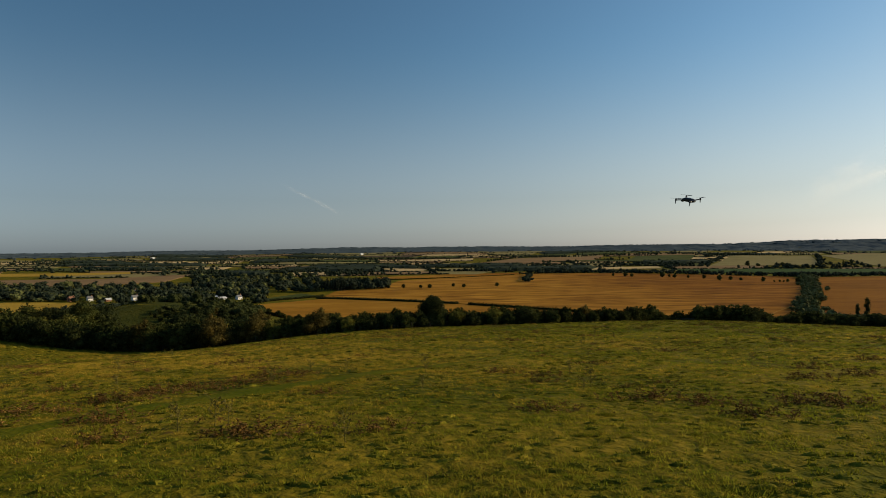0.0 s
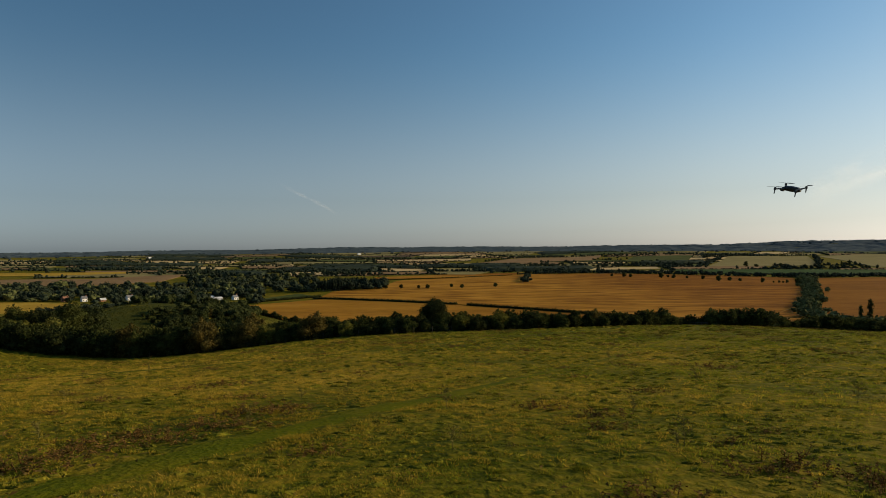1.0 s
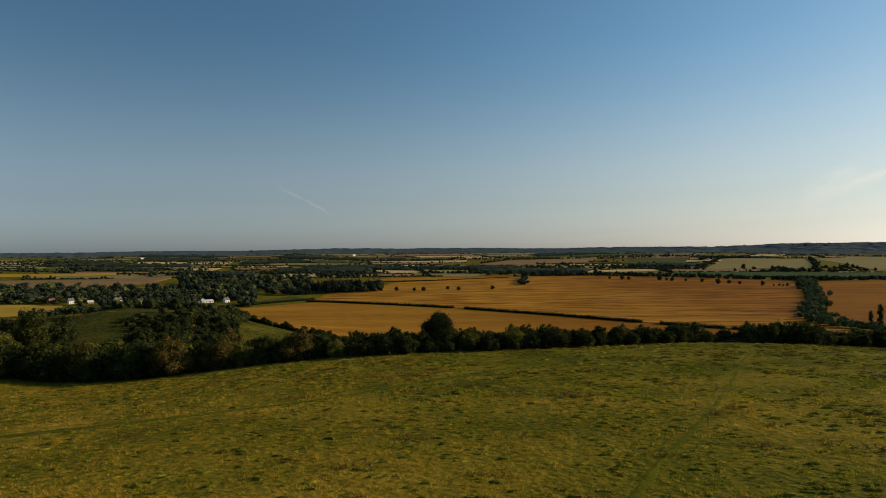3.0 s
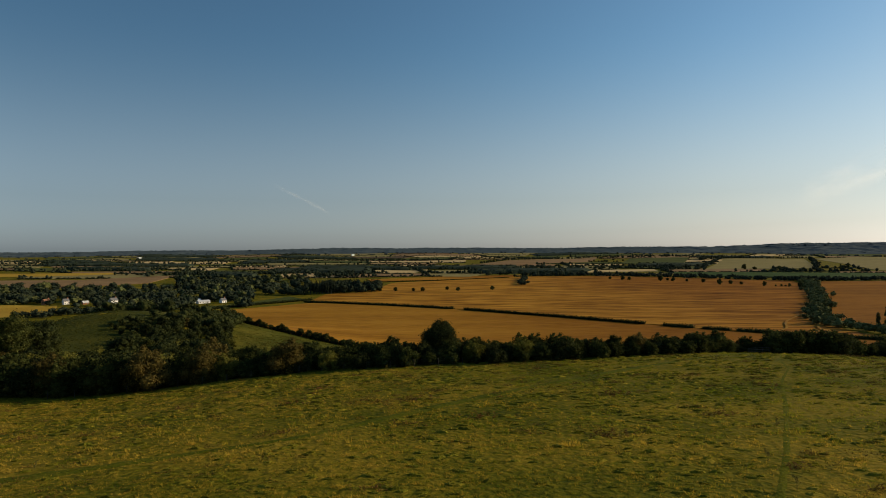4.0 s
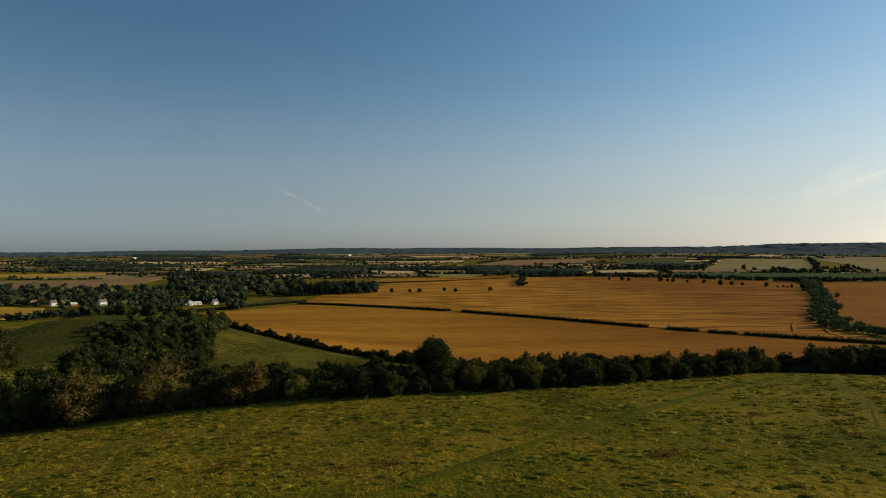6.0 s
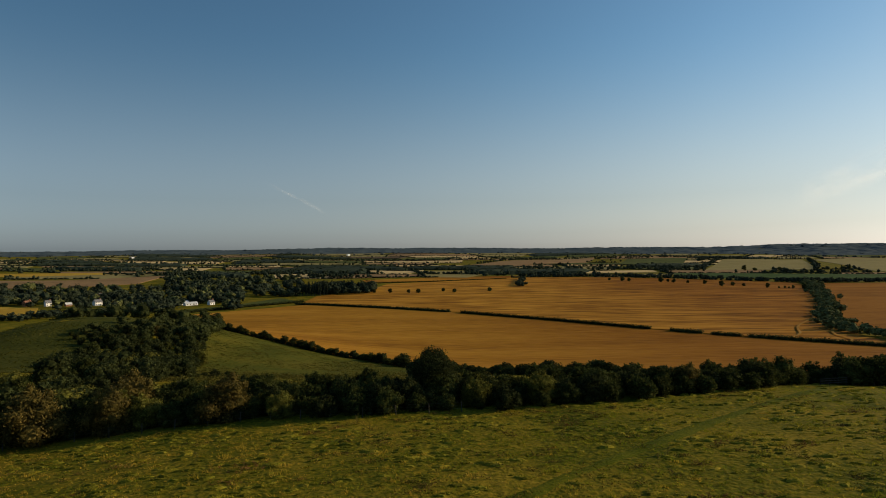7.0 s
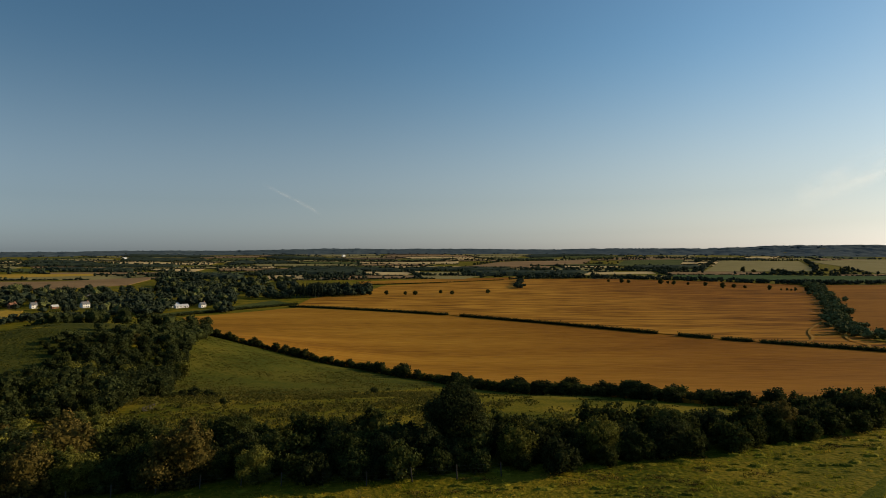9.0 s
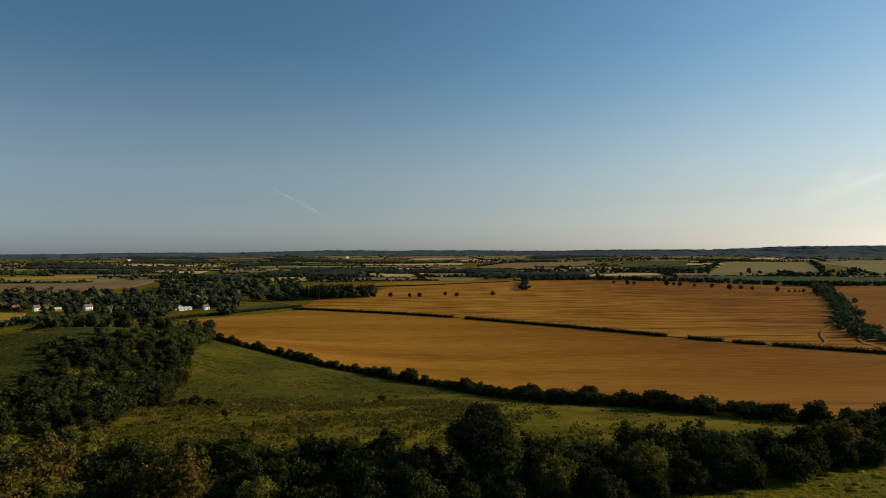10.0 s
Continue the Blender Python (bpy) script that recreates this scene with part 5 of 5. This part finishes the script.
tagged(new("slope_tufts", mesh_from("slope_tufts", hv, hf, M_scrub)), "olive grass tufts over the slope below the wood", "grass", kind="stuff")

# rough herbs and low scrub behind the hedgerow
n = 9000
hy = rng.uniform(132, 250, n)
hx = rng.uniform(-1, 1, n) * 40 + np.interp(hy, [132, 190, 250], [-5, -30, -40])
edge = np.interp(hx, [p[0] for p in LINE], [p[1] for p in LINE]) + 6
weight = 0.32 + 0.38 * patchy(hx, hy, 0.16, 9) + 0.4 * patchy(hx, hy, 0.7, 10) - np.clip(hx, 0, 40) * 0.012 - np.clip(hy - 230, 0, 40) * 0.05
keep = (hy > edge) & (weight > rng.uniform(-0.1, 0.7, n))
hx, hy = hx[keep], hy[keep]
tall = rng.uniform(0.25, 0.75, len(hx)) * np.where(rng.random(len(hx)) < 0.08, 1.9, 1.0)
per = 16
off = rng.normal(0, 1, (len(hx) * per, 3)) + (0, 0, 0.5)
off /= np.linalg.norm(off, axis=1)[:, None]
reach = np.repeat(tall, per)
px, py = np.repeat(hx, per) + off[:, 0] * reach * 0.85, np.repeat(hy, per) + off[:, 1] * reach * 0.85
pz = ground_z(px, py) + np.clip(off[:, 2], 0.02, 1) * reach
hv, hf = leaf_quads(np.column_stack([px, py, pz]), off, 0.16 + 0.2 * reach, 0.8)
tagged(new("rough_herbs", mesh_from("rough_herbs", hv, hf, M_scrub)), "olive-brown rough herbs and low scrub on the slope", "scrub", kind="stuff")
n = 14000
hx, hy = rng.uniform(-205, -76, n), rng.uniform(160, 345, n)
keep = (hx < np.interp(hy, [160, 186, 215, 265, 310, 345], [-80, -88, -100, -126, -150, -166]) + 2) & (0.1 + 0.6 * patchy(hx, hy, 0.35, 19) > rng.uniform(-0.6, 0.6, n))
px, py = np.repeat(hx[keep], 5) + rng.normal(0, 0.3, keep.sum() * 5), np.repeat(hy[keep], 5) + rng.normal(0, 0.3, keep.sum() * 5)
hv, hf = leaf_quads(np.column_stack([px, py, ground_z(px, py) + rng.uniform(0.05, 0.5, len(px))]), rng.normal(0, 0.6, (len(px), 3)) + (0, -0.2, 0.6), np.full(len(px), 0.3), 0.8)
tagged(new("slope_herbs", mesh_from("slope_herbs", hv, hf, M_slope)), "rough herbs dotting the steep pasture beside the wood", "scrub", kind="stuff")
for k in range(14):
    y = rng.uniform(150, 215)
    low_bushes.put(rng.uniform(-62, -12), y, rng.uniform(0.14, 0.28))

for k in range(16):
    low_bushes.put(-64 + rng.uniform(0, 13), 217 + rng.normal(0, 2.2), rng.uniform(0.3, 0.6), flat=1.3)
for k in range(16):
    x, y = resample([(-46, 226), (-28, 229), (-12, 246), (0, 280)], 60)[int(rng.integers(60))] + rng.normal(0, 4, 2)
    low_bushes.put(x, y, rng.uniform(0.1, 0.32), flat=rng.uniform(1.0, 1.8))

# post and wire fence along the hedgerow
fence = new("fence")
fl = [(x, y - (4.6 if x > -14 else 2.0)) for x, y in LINE[2:7]]
posts = along(fl, 3.4)
post_me = None
tops = []
for i, (x, y) in enumerate(posts):
    if post_me is None:
        bm = bmesh.new()
        tube(bm, (0, 0, -0.4), (0, 0, 1.16), 0.055, 0.05, 7)
        tube(bm, (0, 0, 1.16), (0, 0, 1.2), 0.05, 0.02, 7)
        first = part("post", bm, M_post, fence)
        post_me = first.data
        ob = first
    else:
        ob = new("post", post_me)
        ob.parent = fence
    z = float(ground_z(np.array(x), np.array(y)))
    ob.matrix_basis = pose(x, y, z, rng.normal(0, 2.5), rng.normal(0, 2.5), rng.uniform(0, 360))
    tops.append(Vector((x, y, z)))
for hz in (0.45, 0.8, 1.1):
    for a, b in zip(tops[:-1], tops[1:]):
        bm = bmesh.new()
        tube(bm, a + Vector((0, -0.06, hz)), b + Vector((0, -0.06, hz)), 0.003, 0.003, 4)
        part("wire", bm, M_wire, fence)
tagged(fence, "weathered post and wire fence in front of the hedgerow", "fence")


# field gate below the wood
gate = new("field_gate")
for gx0 in (-1.75, 1.75):
    bm = bmesh.new()
    tube(bm, (gx0, 0, -0.5), (gx0, 0, 1.35), 0.09, 0.085, 8)
    part("gate_post", bm, M_post, gate)
for k, gz in enumerate((0.25, 0.45, 0.66, 0.89, 1.15)):
    bm = bmesh.new()
    box(bm, -1.65, 1.65, -0.025, 0.025, gz, gz + 0.09)
    part("bar", bm, M_post, gate)
for ends in (((-1.6, 0.25), (1.6, 1.18)), ((-1.6, 0.2), (-1.6, 1.25)), ((1.6, 0.2), (1.6, 1.25))):
    bm = bmesh.new()
    tube(bm, (ends[0][0], -0.05, ends[0][1]), (ends[1][0], -0.05, ends[1][1]), 0.04, 0.04, 4)
    part("brace", bm, M_post, gate)
gate.matrix_basis = place(None, -51.3, 180.4, 0.75, 68)
tagged(gate, "grey weathered wooden five-bar field gate below the wood", "gate")


# rail fence where the path leaves the pasture, and two old posts by the hedge
rails = new("rail_fence")
for k in range(4):
    bm = bmesh.new()
    tube(bm, (-2.4 + 1.6 * k, 0, -0.4), (-2.4 + 1.6 * k, 0, 1.15), 0.06, 0.055, 7)
    part("post", bm, M_post, rails)
for gz in (0.35, 0.68, 1.0):
    bm = bmesh.new()
    box(bm, -2.5, 2.5, -0.1, -0.06, gz, gz + 0.1)
    part("rail", bm, M_post, rails)
rails.matrix_basis = place(None, 62, 146.3, 1, 12)
tagged(rails, "weathered wooden rail fence where the path leaves the pasture", "fence")
for x, y, h in ((40.6, 138.2, 1.05), (41.7, 138.6, 1.15)):
    bm = bmesh.new()
    tube(bm, (0, 0, -0.4), (0, 0, h), 0.075, 0.065, 8)
    tube(bm, (0, 0, h), (0, 0, h + 0.03), 0.065, 0.03, 8)
    old = part("fence_post", bm, M_pale_wood)
    old.matrix_basis = pose(x, y, float(ground_z(np.array(x), np.array(y))), rng.normal(0, 4), rng.normal(0, 4), 0)
    tagged(old, "bleached old wooden post standing before the hedge", "post", "old posts")


# ---- the other drone, hovering over the brow ----
def drone(x, y, z, turn, roll, s):
    root = new("quadcopter_drone")
    bm = bmesh.new()
    stations = [(-0.60, 0.16, 0.10, 0.0), (-0.45, 0.22, 0.17, 0.02), (0.0, 0.25, 0.20, 0.03), (0.40, 0.22, 0.17, 0.03), (0.62, 0.14, 0.09, 0.0)]
    rings = []
    for yy, w, h, c in stations:
        rings.append([bm.verts.new((w * math.copysign(abs(math.cos(a)) ** 0.6, math.cos(a)), yy, c + h * math.copysign(abs(math.sin(a)) ** 0.6, math.sin(a)))) for a in np.linspace(0, 2 * math.pi, 12, endpoint=False)])
    for r0, r1 in zip(rings[:-1], rings[1:]):
        for i in range(12):
            bm.faces.new((r0[i], r0[(i + 1) % 12], r1[(i + 1) % 12], r1[i]))
    bm.faces.new(rings[0][::-1])
    bm.faces.new(rings[-1])
    bmesh.ops.recalc_face_normals(bm, faces=bm.faces)
    part("body", bm, M_shell, root)
    bm = bmesh.new()
    box(bm, -0.1, 0.1, 0.5, 0.72, -0.22, -0.04)
    gimbal = part("camera_gimbal", bm, M_grey, root, "small grey gimbal camera")
    bm = bmesh.new()
    tube(bm, (0, 0.7, -0.13), (0, 0.78, -0.13), 0.06, 0.055, 10)
    part("lens", bm, M_lens, gimbal)
    for sx in (-1, 1):
        for sy, reach in ((1, 0.78), (-1, 0.62)):
            tip = Vector((sx * 0.95, sy * reach, 0.06))
            bm = bmesh.new()
            tube(bm, (sx * 0.2, sy * 0.38, 0.02), tip, 0.06, 0.05, 8)
            arm = part("arm", bm, M_shell, root)
            bm = bmesh.new()
            tube(bm, tip - Vector((0, 0, 0.06)), tip + Vector((0, 0, 0.13)), 0.085, 0.075, 10)
            part("motor", bm, M_grey, arm)
            bm = bmesh.new()
            tube(bm, tip - Vector((0, 0, 0.04)), tip + Vector((sx * 0.04, 0, -0.36)), 0.05, 0.03, 7)
            part("landing_leg", bm, M_grey, arm)
            bm = bmesh.new()
            a = rng.uniform(0, 3.14)
            for e in (0, math.pi):
                u = Vector((math.cos(a + e), math.sin(a + e), 0))
                w = Vector((-u.y, u.x, 0.25))
                c = tip + Vector((0, 0, 0.15))
                pts = [(0.02, 0.025), (0.2, 0.06), (0.42, 0.045), (0.56, 0.012)]
                top = [bm.verts.new(c + u * q - w * h) for q, h in pts]
                bot = [bm.verts.new(c + u * q + w * h + Vector((0, 0, 0.012))) for q, h in pts]
                for i in range(3):
                    bm.faces.new((top[i], top[i + 1], bot[i + 1], bot[i]))
            part("propeller", bm, M_shell, arm)
    root.matrix_basis = pose(x, y, z, 14, roll, turn) @ Matrix.Diagonal((s, s, s, 1))
    return tagged(root, "dark grey quadcopter drone hovering in the air", "drone")


drone(15.0, 30.0, 60.95, 38, -12, 0.5)


# ---- thin high cloud ----
def vapour(name, at, along_v, tall, amount, scale, label):
    """A thin sheet of ice cloud far off: a softly edged veil, torn by noise."""
    m = bpy.data.materials.new(name)
    m.use_nodes = True
    n, l = m.node_tree.nodes, m.node_tree.links
    n.remove(n["Principled BSDF"])
    front, back, clear = n.new("ShaderNodeBsdfDiffuse"), n.new("ShaderNodeBsdfTranslucent"), n.new("ShaderNodeBsdfTransparent")
    both, veil = n.new("ShaderNodeMixShader"), n.new("ShaderNodeMixShader")
    for s in (front, back):
        s.inputs["Color"].default_value = (0.95, 0.95, 0.95, 1)
    l.new(front.outputs[0], both.inputs[1])
    l.new(back.outputs[0], both.inputs[2])
    both.inputs[0].default_value = 0.8
    l.new(clear.outputs[0], veil.inputs[1])
    l.new(both.outputs[0], veil.inputs[2])
    l.new(veil.outputs[0], n["Material Output"].inputs["Surface"])
    tc, nz, mp = n.new("ShaderNodeTexCoord"), n.new("ShaderNodeTexNoise"), n.new("ShaderNodeMapping")
    mp.inputs["Scale"].default_value = scale
    nz.inputs["Scale"].default_value, nz.inputs["Detail"].default_value = 1.0, 6
    l.new(tc.outputs["Generated"], mp.inputs["Vector"])
    l.new(mp.outputs[0], nz.inputs["Vector"])
    sp = n.new("ShaderNodeSeparateXYZ")
    l.new(tc.outputs["Generated"], sp.inputs[0])
    parts = []
    for axis in ("X", "Z"):
        a, b = n.new("ShaderNodeMath"), n.new("ShaderNodeMath")
        a.operation, b.operation = "SUBTRACT", "MULTIPLY"
        a.inputs[0].default_value = 1.0
        l.new(sp.outputs[axis], a.inputs[1])
        l.new(a.outputs[0], b.inputs[0])
        l.new(sp.outputs[axis], b.inputs[1])
        parts += [b, b]
    rg = n.new("ShaderNodeMapRange")
    rg.inputs["From Min"].default_value, rg.inputs["From Max"].default_value = 0.38, 0.72
    l.new(nz.outputs["Fac"], rg.inputs["Value"])
    out = rg.outputs[0]
    for p in parts:
        mu = n.new("ShaderNodeMath")
        mu.operation = "MULTIPLY"
        l.new(out, mu.inputs[0])
        l.new(p.outputs[0], mu.inputs[1])
        out = mu.outputs[0]
    k = n.new("ShaderNodeMath")
    k.operation = "MULTIPLY"
    k.inputs[1].default_value = amount * 200
    l.new(out, k.inputs[0])
    l.new(k.outputs[0], veil.inputs[0])
    u = Vector(along_v)
    across = Vector((0, 0, 1)).cross(u).normalized()
    up = u.normalized().cross(across)
    s, t = np.meshgrid(np.linspace(-0.5, 0.5, 24), np.linspace(-0.5, 0.5, 8))
    v = np.stack([s * u.length, 40 * np.cos(s * 3.0), t * tall], -1)
    ob = new(name, mesh_from(name, v.reshape(-1, 3), grid_faces(24, 8), m, True))
    ob.matrix_basis = Matrix.Translation(at) @ Matrix((u.normalized(), across, up)).transposed().to_4x4()
    ob.visible_shadow = False
    return tagged(ob, label, "cloud", kind="structure")


vapour("backdrop_vapour_trail", (-843, 3700, 371), (460, -260, -235), 34, 0.3, (3, 1, 1.2), "faint white vapour trail low in the clear sky")
vapour("backdrop_cloud", (2680, 3650, 560), (560, -900, 420), 260, 0.4, (2.5, 2.5, 2.2), "thin white wisp of high cloud")
